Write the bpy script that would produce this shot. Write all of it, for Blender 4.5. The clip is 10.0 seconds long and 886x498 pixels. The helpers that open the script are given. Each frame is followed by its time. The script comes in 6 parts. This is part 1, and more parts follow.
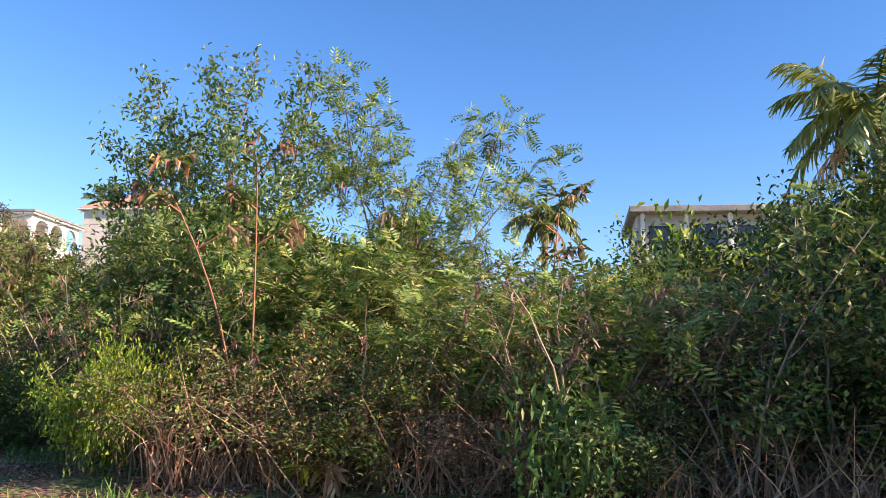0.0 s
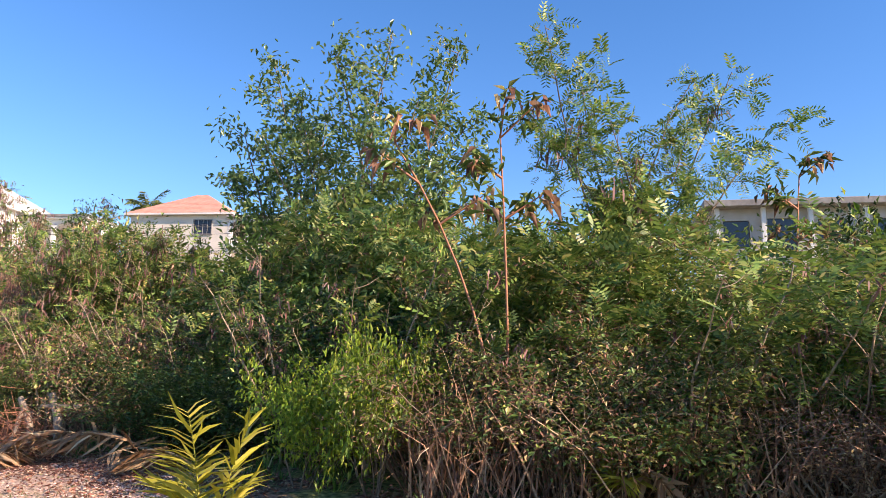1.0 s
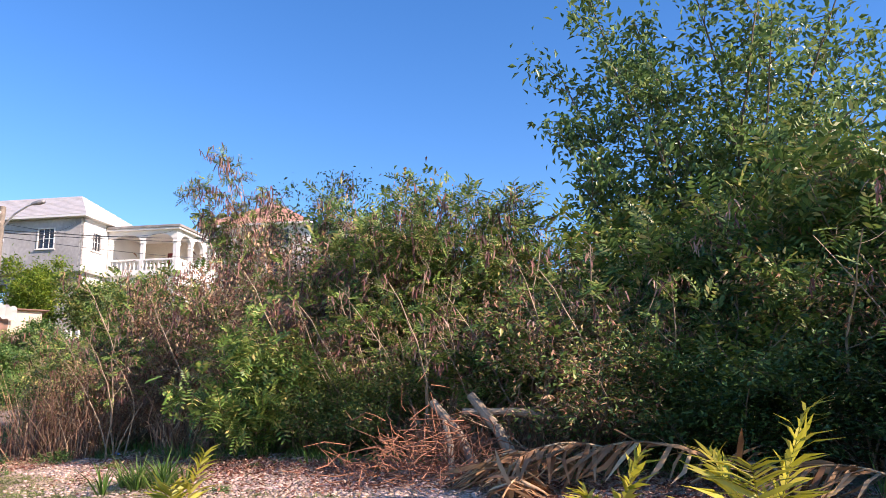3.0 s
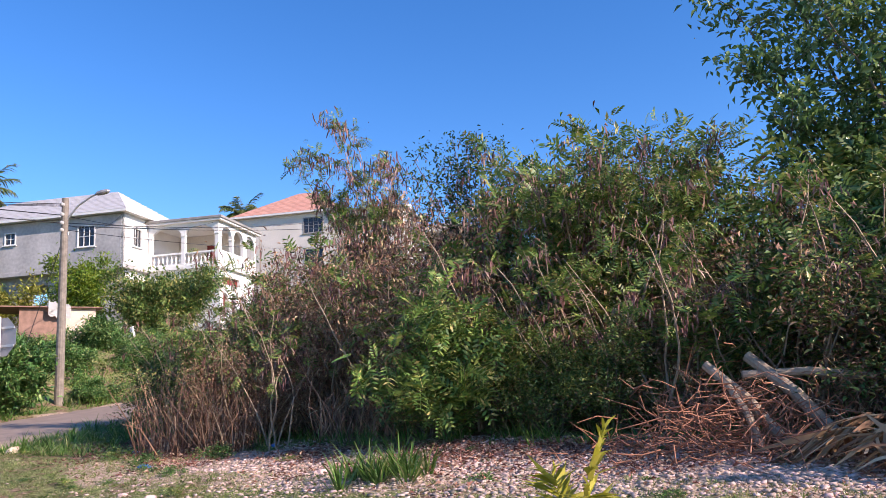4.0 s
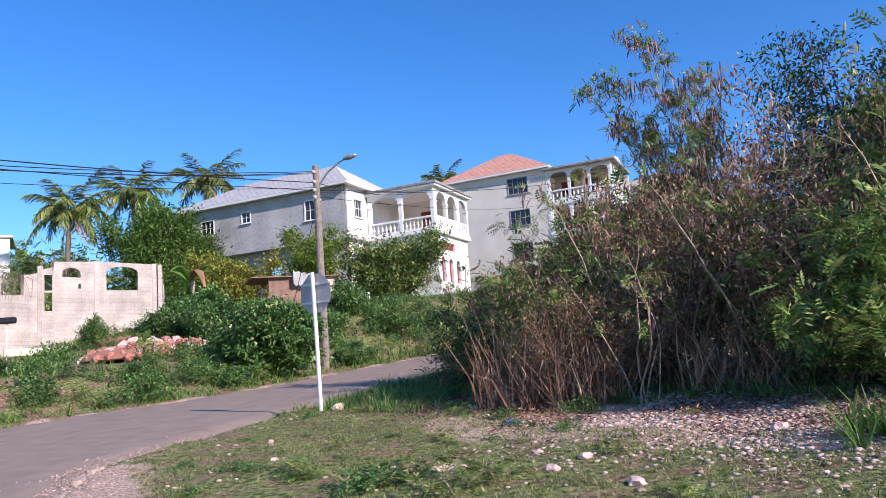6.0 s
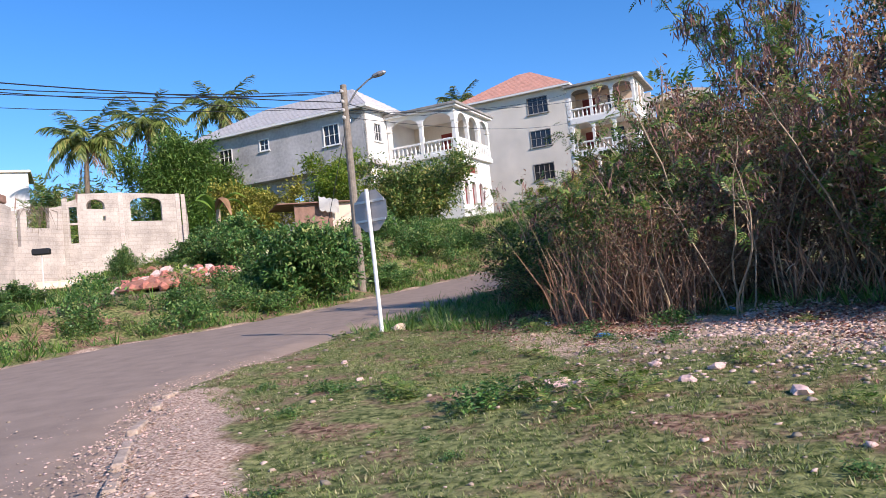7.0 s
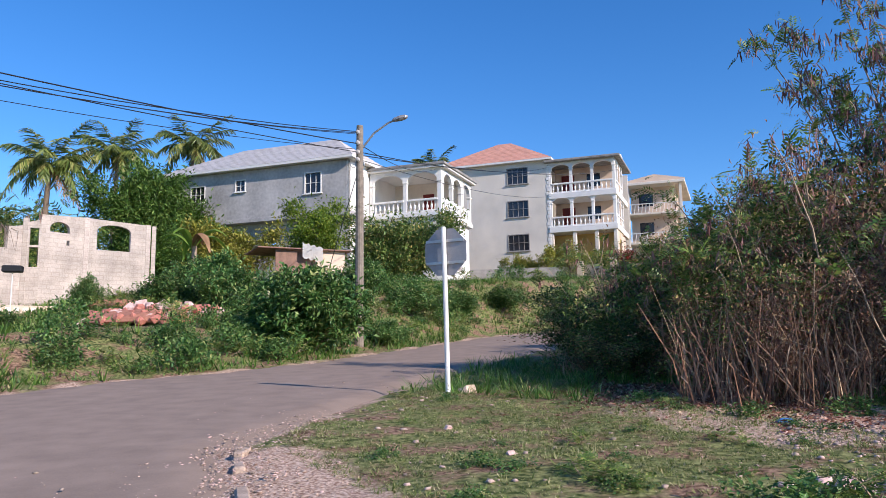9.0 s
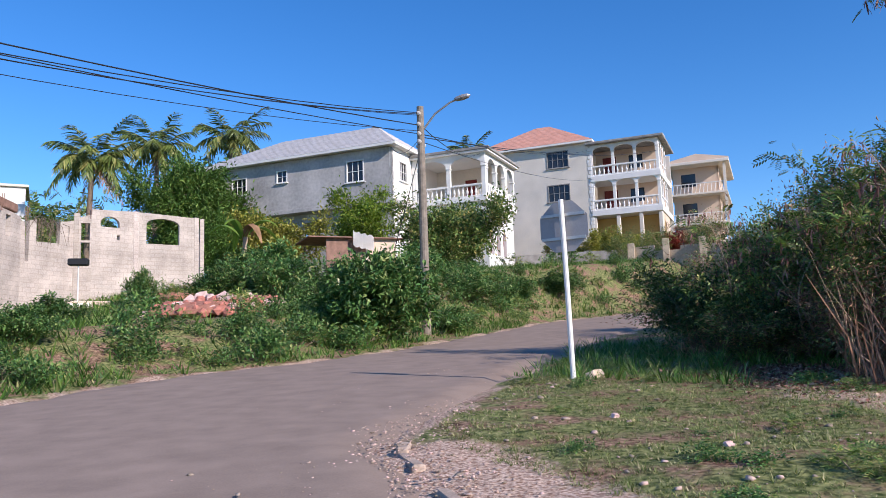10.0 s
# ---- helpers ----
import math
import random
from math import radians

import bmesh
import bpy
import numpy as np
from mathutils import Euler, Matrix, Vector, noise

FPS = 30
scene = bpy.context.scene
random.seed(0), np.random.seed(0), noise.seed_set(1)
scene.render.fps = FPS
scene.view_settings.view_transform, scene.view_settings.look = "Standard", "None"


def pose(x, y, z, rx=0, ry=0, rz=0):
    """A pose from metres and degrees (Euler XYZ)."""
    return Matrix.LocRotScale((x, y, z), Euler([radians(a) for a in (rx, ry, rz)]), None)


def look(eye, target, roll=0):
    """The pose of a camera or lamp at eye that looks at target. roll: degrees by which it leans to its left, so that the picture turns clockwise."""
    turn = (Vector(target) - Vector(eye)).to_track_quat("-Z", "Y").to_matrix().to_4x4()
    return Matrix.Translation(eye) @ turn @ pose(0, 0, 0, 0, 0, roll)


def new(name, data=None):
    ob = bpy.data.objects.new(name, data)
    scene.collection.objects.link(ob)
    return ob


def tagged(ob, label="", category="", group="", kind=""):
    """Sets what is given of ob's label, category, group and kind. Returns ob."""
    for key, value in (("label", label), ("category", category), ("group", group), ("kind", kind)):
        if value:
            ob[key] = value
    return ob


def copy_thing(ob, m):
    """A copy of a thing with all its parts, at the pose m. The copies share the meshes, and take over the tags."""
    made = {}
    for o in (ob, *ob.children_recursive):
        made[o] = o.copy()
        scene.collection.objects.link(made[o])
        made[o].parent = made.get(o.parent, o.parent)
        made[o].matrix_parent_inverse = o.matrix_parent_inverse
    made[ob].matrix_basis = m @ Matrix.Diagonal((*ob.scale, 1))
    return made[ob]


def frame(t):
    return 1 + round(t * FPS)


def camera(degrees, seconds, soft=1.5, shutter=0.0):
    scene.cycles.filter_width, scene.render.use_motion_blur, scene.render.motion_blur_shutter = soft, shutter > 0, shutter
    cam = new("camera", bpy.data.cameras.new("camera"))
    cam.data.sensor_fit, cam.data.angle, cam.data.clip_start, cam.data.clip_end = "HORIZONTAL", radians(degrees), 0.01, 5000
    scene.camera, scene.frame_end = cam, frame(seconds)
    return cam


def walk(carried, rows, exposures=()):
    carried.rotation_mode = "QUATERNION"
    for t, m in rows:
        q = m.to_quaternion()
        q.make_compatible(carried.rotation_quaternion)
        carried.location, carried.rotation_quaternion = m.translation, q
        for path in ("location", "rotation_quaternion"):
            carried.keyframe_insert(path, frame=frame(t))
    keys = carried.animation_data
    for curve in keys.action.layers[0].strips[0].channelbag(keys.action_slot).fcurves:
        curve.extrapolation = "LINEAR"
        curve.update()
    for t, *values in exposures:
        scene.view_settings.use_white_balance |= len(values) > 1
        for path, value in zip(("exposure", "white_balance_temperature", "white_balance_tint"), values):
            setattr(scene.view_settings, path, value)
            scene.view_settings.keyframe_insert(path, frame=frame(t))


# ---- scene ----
cam = camera(60.5, 10.0, soft=0.5)
METRES, EYE, TILT, LEAN, TURN = 21.0, 1.449, 0.0, 0.0, 0.0
ROWS = [
    (0.0, 0.0, 0.0, 0.0, -0.29, 10.03, -1.61),
    (0.5, -0.0631, 0.0314, -0.0037, 0.72, 10.15, -1.69),
    (1.0, -0.1299, 0.0642, -0.0075, 1.43, 10.35, -1.18),
    (1.5, -0.2008, 0.0992, -0.0116, 2.38, 10.71, -1.13),
    (2.0, -0.2775, 0.1376, -0.015, 2.84, 11.3, -0.75),
    (2.5, -0.3575, 0.1778, -0.0185, 3.28, 11.44, -0.25),
    (4.0, -0.5591, 0.2694, -0.025, 4.62, 10.23, 3.17),
    (4.5, -0.6049, 0.29, -0.0266, 6.54, 9.6, 4.64),
    (5.0, -0.6399, 0.3045, -0.0279, 8.52, 8.97, 4.1),
    (5.5, -0.6672, 0.3155, -0.0291, 12.57, 8.52, 3.75),
    (6.0, -0.6835, 0.32, -0.0288, 18.69, 8.53, 4.32),
    (7.5, -0.7593, 0.3459, -0.033, 20.45, 0.46, 7.01),
    (8.0, -0.7888, 0.3567, -0.0335, 21.94, 0.29, 10.41),
    (8.5, -0.8162, 0.3659, -0.0344, 21.84, 4.25, 2.84),
    (9.0, -0.8463, 0.3792, -0.0333, 15.19, 7.82, 0.67),
    (9.5, -0.8786, 0.389, -0.0348, 16.15, 4.57, 1.17),
    (10.0, -0.9124, 0.4001, -0.0352, 17.41, 7.06, 1.86),
]
walk(cam, [(t, pose(0, 0, EYE, TILT, LEAN, TURN) @ pose(METRES * x, METRES * y, METRES * z, 90 + pitch, roll, yaw)) for t, x, y, z, yaw, pitch, roll in ROWS],
     exposures=[(0.0, 0.98, 7700, 25), (1.0, 0.96, 7650, 25), (2.5, 0.92, 7350, 25), (4.5, 0.6, 6300, 23), (5.5, 0.58, 6100, 22), (6.0, 0.44, 6000, 21), (7.5, 0.42, 6400, 17), (9.0, 0.28, 6150, 17), (10.0, 0.25, 6050, 17)])

# ---------------------------------------------------------------- sky and sun
SUN_AZ, SUN_EL = (0.912, -0.41), 28.5
w = bpy.data.worlds.new("sky")
scene.world = w
w.use_nodes = True
sky = w.node_tree.nodes.new("ShaderNodeTexSky")
sky.sky_type, sky.sun_disc = "NISHITA", False
sky.sun_elevation = radians(SUN_EL)
sky.sun_rotation = math.atan2(SUN_AZ[0], SUN_AZ[1])
sky.air_density, sky.dust_density, sky.ozone_density = 1.0, 0.0, 5.0
bg = w.node_tree.nodes["Background"]
bg.inputs[1].default_value = 0.145
deep = w.node_tree.nodes.new("ShaderNodeHueSaturation")
deep.inputs["Hue"].default_value = 0.503
deep.inputs["Saturation"].default_value = 1.22
w.node_tree.links.new(sky.outputs[0], deep.inputs["Color"])
w.node_tree.links.new(deep.outputs[0], bg.inputs[0])
sun = new("sun", bpy.data.lights.new("sun", "SUN"))
sun.data.energy, sun.data.angle, sun.data.color = 5.0, radians(0.5), (1.0, 0.90, 0.76)
sun.matrix_world = look((SUN_AZ[0] * 40, SUN_AZ[1] * 40, 40 * math.tan(radians(SUN_EL))), (0, 0, 0))

# ---------------------------------------------------------------- materials


def material(name, base, rough=0.8, scale=6.0, dark=0.75, light=1.2, bump=0.2, fine=60.0, metal=0.0, random_by="", spread=0.25, translucent=0.0, spec=0.3):
    """A procedural surface: base colour varied at two scales, fine relief, and if wanted a shift per piece."""
    m = bpy.data.materials.new(name)
    m.use_nodes = True
    nt = m.node_tree
    n, l = nt.nodes, nt.links
    p = n["Principled BSDF"]
    p.inputs["Roughness"].default_value = rough
    p.inputs["Metallic"].default_value = metal
    p.inputs["Specular IOR Level"].default_value = spec
    tc = n.new("ShaderNodeTexCoord")
    a, b = n.new("ShaderNodeTexNoise"), n.new("ShaderNodeTexNoise")
    a.inputs["Scale"].default_value, b.inputs["Scale"].default_value = scale, fine
    a.inputs["Detail"].default_value, b.inputs["Detail"].default_value = 6, 3
    add = n.new("ShaderNodeMath")
    add.operation = "MULTIPLY_ADD"
    add.inputs[1].default_value = 0.65
    half = n.new("ShaderNodeMath")
    half.operation = "MULTIPLY"
    half.inputs[1].default_value = 0.35
    l.new(tc.outputs["Object"], a.inputs["Vector"])
    l.new(tc.outputs["Object"], b.inputs["Vector"])
    l.new(b.outputs["Fac"], half.inputs[0])
    l.new(a.outputs["Fac"], add.inputs[0])
    l.new(half.outputs[0], add.inputs[2])
    ramp = n.new("ShaderNodeValToRGB")
    ramp.color_ramp.elements[0].position, ramp.color_ramp.elements[1].position = 0.32, 0.68
    ramp.color_ramp.elements[0].color = (*[c * dark for c in base], 1)
    ramp.color_ramp.elements[1].color = (*[min(1, c * light) for c in base], 1)
    l.new(add.outputs[0], ramp.inputs[0])
    colour = ramp.outputs[0]
    if random_by:
        if random_by == "object":
            r = n.new("ShaderNodeObjectInfo").outputs["Random"]
        else:
            r = n.new("ShaderNodeNewGeometry").outputs["Random Per Island"]
        mr = n.new("ShaderNodeMapRange")
        mr.inputs[3].default_value, mr.inputs[4].default_value = 1 - spread, 1 + spread
        l.new(r, mr.inputs[0])
        hs = n.new("ShaderNodeHueSaturation")
        l.new(mr.outputs[0], hs.inputs["Value"])
        mh = n.new("ShaderNodeMapRange")
        mh.inputs[3].default_value, mh.inputs[4].default_value = 0.5 + 0.06 * spread, 0.5 - 0.06 * spread
        l.new(r, mh.inputs[0])
        l.new(mh.outputs[0], hs.inputs["Hue"])
        l.new(colour, hs.inputs["Color"])
        colour = hs.outputs[0]
    l.new(colour, p.inputs["Base Color"])
    if bump:
        bp = n.new("ShaderNodeBump")
        bp.inputs["Strength"].default_value, bp.inputs["Distance"].default_value = bump, 0.02
        l.new(add.outputs[0], bp.inputs["Height"])
        l.new(bp.outputs[0], p.inputs["Normal"])
    if translucent:
        tr, mx = n.new("ShaderNodeBsdfTranslucent"), n.new("ShaderNodeMixShader")
        mx.inputs[0].default_value = translucent
        l.new(colour, tr.inputs[0])
        l.new(p.outputs[0], mx.inputs[1])
        l.new(tr.outputs[0], mx.inputs[2])
        l.new(mx.outputs[0], n["Material Output"].inputs[0])
    return m


def leaf_material(name, stops, rough=0.5, translucent=0.3, spec=0.35):
    """Leaves: each leaf takes its own colour out of the stops."""
    m = bpy.data.materials.new(name)
    m.use_nodes = True
    nt = m.node_tree
    n, l = nt.nodes, nt.links
    p = n["Principled BSDF"]
    p.inputs["Roughness"].default_value = rough
    p.inputs["Specular IOR Level"].default_value = spec
    g, oi = n.new("ShaderNodeNewGeometry"), n.new("ShaderNodeObjectInfo")
    ramp = n.new("ShaderNodeValToRGB")
    els = ramp.color_ramp.elements
    while len(els) < len(stops):
        els.new(0.5)
    for e, (at, c) in zip(els, stops):
        e.position, e.color = at, (*c, 1)
    l.new(g.outputs["Random Per Island"], ramp.inputs[0])
    mr = n.new("ShaderNodeMapRange")
    mr.inputs[3].default_value, mr.inputs[4].default_value = 0.8, 1.2
    l.new(oi.outputs["Random"], mr.inputs[0])
    tc, nz = n.new("ShaderNodeTexCoord"), n.new("ShaderNodeTexNoise")
    nz.inputs["Scale"].default_value = 1.6
    l.new(tc.outputs["Object"], nz.inputs["Vector"])
    mn = n.new("ShaderNodeMapRange")
    mn.inputs[1].default_value, mn.inputs[2].default_value = 0.3, 0.7
    mn.inputs[3].default_value, mn.inputs[4].default_value = 0.7, 1.3
    l.new(nz.outputs["Fac"], mn.inputs[0])
    mu = n.new("ShaderNodeMath")
    mu.operation = "MULTIPLY"
    l.new(mr.outputs[0], mu.inputs[0])
    l.new(mn.outputs[0], mu.inputs[1])
    hs = n.new("ShaderNodeHueSaturation")
    l.new(ramp.outputs[0], hs.inputs["Color"])
    l.new(mu.outputs[0], hs.inputs["Value"])
    l.new(hs.outputs[0], p.inputs["Base Color"])
    tr, mx = n.new("ShaderNodeBsdfTranslucent"), n.new("ShaderNodeMixShader")
    mx.inputs[0].default_value = translucent
    l.new(hs.outputs[0], tr.inputs[0])
    l.new(p.outputs[0], mx.inputs[1])
    l.new(tr.outputs[0], mx.inputs[2])
    l.new(mx.outputs[0], n["Material Output"].inputs[0])
    return m


M_FEATHER = leaf_material("feathery_leaf", [(0, (0.055, 0.115, 0.026)), (0.45, (0.135, 0.235, 0.05)), (0.8, (0.26, 0.34, 0.075)), (1, (0.48, 0.4, 0.14))], 0.45, 0.25)
M_BROAD = leaf_material("broad_leaf", [(0, (0.06, 0.12, 0.03)), (0.5, (0.15, 0.245, 0.06)), (0.82, (0.3, 0.36, 0.09)), (1, (0.58, 0.46, 0.17))], 0.38, 0.25)
M_LIME = leaf_material("yellow_green_leaf", [(0, (0.1, 0.2, 0.025)), (0.6, (0.24, 0.36, 0.04)), (1, (0.44, 0.48, 0.07))], 0.4, 0.4)
M_DARK = leaf_material("dark_leaf", [(0, (0.028, 0.066, 0.02)), (0.7, (0.06, 0.125, 0.03)), (1, (0.13, 0.2, 0.05))], 0.35, 0.2)
M_DRY = leaf_material("dry_leaf", [(0, (0.19, 0.085, 0.06)), (0.5, (0.38, 0.2, 0.13)), (0.8, (0.5, 0.32, 0.19)), (1, (0.62, 0.48, 0.24))], 0.7, 0.25)
M_POD = leaf_material("brown_pod", [(0, (0.13, 0.055, 0.05)), (0.6, (0.26, 0.12, 0.105)), (1, (0.44, 0.29, 0.23))], 0.6, 0.1)
M_STRAW = leaf_material("dry_stalk", [(0, (0.141, 0.066, 0.044)), (0.4, (0.282, 0.145, 0.0924)), (0.75, (0.46, 0.27, 0.165)), (1, (0.66, 0.48, 0.3))], 0.7, 0.1)
M_GRASS = leaf_material("grass_blade", [(0, (0.1, 0.14, 0.035)), (0.45, (0.2, 0.255, 0.07)), (0.75, (0.34, 0.35, 0.14)), (1, (0.6, 0.5, 0.3))], 0.5, 0.3)
M_LUSH = leaf_material("lush_grass_blade", [(0, (0.05, 0.12, 0.02)), (0.6, (0.12, 0.24, 0.04)), (0.9, (0.25, 0.34, 0.08)), (1, (0.5, 0.44, 0.22))], 0.42, 0.35, 0.5)
M_LITTER = leaf_material("fallen_leaf", [(0, (0.13, 0.05, 0.04)), (0.4, (0.28, 0.12, 0.085)), (0.75, (0.42, 0.22, 0.15)), (1, (0.6, 0.45, 0.32))], 0.8, 0.1)
M_PALM = leaf_material("palm_leaflet", [(0, (0.1, 0.15, 0.035)), (0.6, (0.22, 0.27, 0.07)), (1, (0.42, 0.38, 0.13))], 0.32, 0.38, 0.6)
M_PALM_YELLOW = leaf_material("young_palm_leaflet", [(0, (0.3, 0.3, 0.03)), (0.6, (0.5, 0.46, 0.05)), (1, (0.66, 0.58, 0.12))], 0.4, 0.4, 0.4)
M_FROND_DRY = leaf_material("dead_frond", [(0, (0.22, 0.11, 0.055)), (0.6, (0.42, 0.25, 0.13)), (1, (0.62, 0.45, 0.27))], 0.7, 0.15)
M_RED = leaf_material("red_leaf", [(0, (0.22, 0.03, 0.03)), (1, (0.4, 0.08, 0.04))], 0.5, 0.25)
M_FLOWER = leaf_material("cream_flower", [(0, (0.6, 0.55, 0.28)), (1, (0.75, 0.72, 0.5))], 0.6, 0.2)
M_WEED = leaf_material("weed_leaf", [(0, (0.045, 0.12, 0.034)), (0.5, (0.1, 0.22, 0.055)), (0.85, (0.2, 0.32, 0.085)), (1, (0.42, 0.42, 0.16))], 0.35, 0.28)
M_BARK = material("bark", (0.2, 0.15, 0.11), 0.9, 9, 0.6, 1.3, 0.5)
M_BARK_PALE = material("pale_bark", (0.36, 0.27, 0.19), 0.85, 9, 0.65, 1.3, 0.4)
M_BARK_RED = material("reddish_bark", (0.38, 0.17, 0.1), 0.8, 9, 0.65, 1.3, 0.4)
M_ASPHALT = material("worn_asphalt", (0.3, 0.222, 0.172), 0.9, 2.6, 0.8, 1.16, 0.12, 70)
M_STONE = material("limestone", (0.48, 0.355, 0.29), 0.9, 5, 0.7, 1.25, 0.5, 40, random_by="island", spread=0.5)
M_RED_STONE = material("red_earth_stone", (0.36, 0.165, 0.105), 0.95, 5, 0.7, 1.3, 0.5, 40, random_by="island", spread=0.35)
M_CONCRETE = material("grey_concrete", (0.5, 0.47, 0.44), 0.9, 1.2, 0.8, 1.12, 0.15, 40)
# stained grey render; part of the grey is shade put into the colour
M_RENDERED = material("shaded_grey_render", (0.48, 0.45, 0.43), 0.9, 0.45, 0.62, 1.25, 0.12, 5)
M_WHITE = material("white_paint", (0.8, 0.77, 0.73), 0.7, 0.8, 0.88, 1.05, 0.05, 25)
M_CREAM = material("cream_paint", (0.76, 0.68, 0.58), 0.75, 0.5, 0.8, 1.08, 0.05, 12)
M_PEACH = material("peach_paint", (0.72, 0.55, 0.42), 0.75, 0.6, 0.85, 1.08, 0.05, 25)
M_OCHRE = material("ochre_paint", (0.6, 0.4, 0.14), 0.75, 0.6, 0.85, 1.08, 0.05, 25)
M_BLOCK = material("concrete_block", (0.55, 0.47, 0.41), 0.95, 1.1, 0.62, 1.25, 0.4, 14, random_by="object", spread=0.1)
M_TAN = material("tan_block", (0.5, 0.4, 0.29), 0.95, 1.6, 0.6, 1.25, 0.4, 9)
M_ROOF_GREY = material("grey_shingle", (0.5, 0.47, 0.46), 0.85, 2, 0.8, 1.15, 0.3, 14)
M_ROOF_RED = material("salmon_shingle", (0.6, 0.3, 0.22), 0.85, 2, 0.8, 1.2, 0.3, 14)
M_SLAB = material("weathered_slab", (0.3, 0.28, 0.26), 0.9, 2, 0.6, 1.3, 0.2)
M_GLASS = material("dark_window_glass", (0.03, 0.032, 0.04), 0.08, 2, 0.8, 1.2, 0, spec=0.6)
M_MAROON = material("maroon_paint", (0.2, 0.03, 0.025), 0.5, 3, 0.75, 1.2, 0.05)
M_GALV = material("galvanised_steel", (0.5, 0.5, 0.5), 0.45, 6, 0.85, 1.1, 0.05, metal=0.7)
M_SIGNBACK = material("bare_aluminium", (0.34, 0.33, 0.34), 0.5, 4, 0.85, 1.12, 0.03, metal=0.3)
M_WOODPOLE = material("weathered_pole", (0.24, 0.2, 0.16), 0.9, 7, 0.65, 1.3, 0.4)
M_RUST = material("rusty_sheet", (0.26, 0.15, 0.11), 0.8, 3, 0.6, 1.4, 0.2)
M_BLACK = material("black_plastic", (0.02, 0.02, 0.022), 0.5, 4, 0.8, 1.2, 0.05)
M_BLUE = material("blue_plastic", (0.06, 0.2, 0.5), 0.45, 4, 0.8, 1.2, 0.05)
M_PALEBLUE = material("pale_blue_drum", (0.5, 0.6, 0.7), 0.5, 4, 0.8, 1.15, 0.05)


def ground_material():
    """Soil, thin grass, red earth and pale limestone chips in patches."""
    m = bpy.data.materials.new("verge_ground")
    m.use_nodes = True
    n, l = m.node_tree.nodes, m.node_tree.links
    p = n["Principled BSDF"]
    p.inputs["Roughness"].default_value = 0.95
    p.inputs["Specular IOR Level"].default_value = 0.1
    tc = n.new("ShaderNodeTexCoord")

    def noise_at(scale, detail=5):
        t = n.new("ShaderNodeTexNoise")
        t.inputs["Scale"].default_value, t.inputs["Detail"].default_value = scale, detail
        l.new(tc.outputs["Object"], t.inputs["Vector"])
        return t.outputs["Fac"]

    def ramp(fac, a, b, ca, cb):
        r = n.new("ShaderNodeValToRGB")
        r.color_ramp.elements[0].position, r.color_ramp.elements[1].position = a, b
        r.color_ramp.elements[0].color, r.color_ramp.elements[1].color = (*ca, 1), (*cb, 1)
        l.new(fac, r.inputs[0])
        return r.outputs[0]

    def mix(fac, a, b):
        x = n.new("ShaderNodeMixRGB")
        l.new(fac, x.inputs[0])
        l.new(a, x.inputs[1])
        l.new(b, x.inputs[2])
        return x.outputs[0]

    grass = ramp(noise_at(14, 8), 0.36, 0.66, (0.05, 0.07, 0.02), (0.3, 0.3, 0.12))
    soil = ramp(noise_at(18, 8), 0.36, 0.66, (0.09, 0.045, 0.03), (0.42, 0.27, 0.18))
    patches = ramp(noise_at(1.9, 10), 0.47, 0.6, (0, 0, 0), (1, 1, 1))
    near = mix(patches, grass, soil)
    # stony and sandy cover, stored in the ground sheet's own attribute
    at = n.new("ShaderNodeAttribute")
    at.attribute_name = "stony"
    chips = ramp(noise_at(34, 9), 0.36, 0.66, (0.26, 0.15, 0.1), (0.72, 0.54, 0.42))
    ad = n.new("ShaderNodeMath")
    ad.operation = "MULTIPLY_ADD"
    ad.inputs[1].default_value = 1.0
    nn = n.new("ShaderNodeMath")
    nn.operation = "SUBTRACT"
    nn.inputs[1].default_value = 0.5
    l.new(noise_at(1.8, 6), nn.inputs[0])
    l.new(nn.outputs[0], ad.inputs[0])
    l.new(at.outputs["Fac"], ad.inputs[2])
    fac = ramp(ad.outputs[0], 0.4, 0.6, (0, 0, 0), (1, 1, 1))
    l.new(mix(fac, near, chips), p.inputs["Base Color"])
    bp = n.new("ShaderNodeBump")
    bp.inputs["Strength"].default_value, bp.inputs["Distance"].default_value = 0.6, 0.03
    l.new(noise_at(26, 8), bp.inputs["Height"])
    l.new(bp.outputs[0], p.inputs["Normal"])
    return m


M_GROUND = ground_material()

# ---------------------------------------------------------------- mesh helpers


def np_mesh(name, verts, faces, mat, smooth=False):
    """A mesh from arrays: verts (n, 3), faces (m, 3 or 4)."""
    verts, faces = np.asarray(verts, np.float32), np.asarray(faces, np.int32)
    me = bpy.data.meshes.new(name)
    k = faces.shape[1]
    me.vertices.add(len(verts))
    me.vertices.foreach_set("co", verts.ravel())
    me.loops.add(faces.size)
    me.loops.foreach_set("vertex_index", faces.ravel())
    me.polygons.add(len(faces))
    me.polygons.foreach_set("loop_start", np.arange(0, faces.size, k, dtype=np.int32))
    if smooth:
        me.polygons.foreach_set("use_smooth", np.ones(len(faces), bool))
    me.update(calc_edges=True)
    me.materials.append(mat)
    return me


def child(name, me, parent, label=""):
    ob = new(name, me)
    ob.parent = parent
    if label:
        tagged(ob, label)
    return ob


def part(name, bm, mat, parent, label=""):
    me = bpy.data.meshes.new(name)
    bm.to_mesh(me)
    bm.free()
    me.materials.append(mat)
    return child(name, me, parent, label)


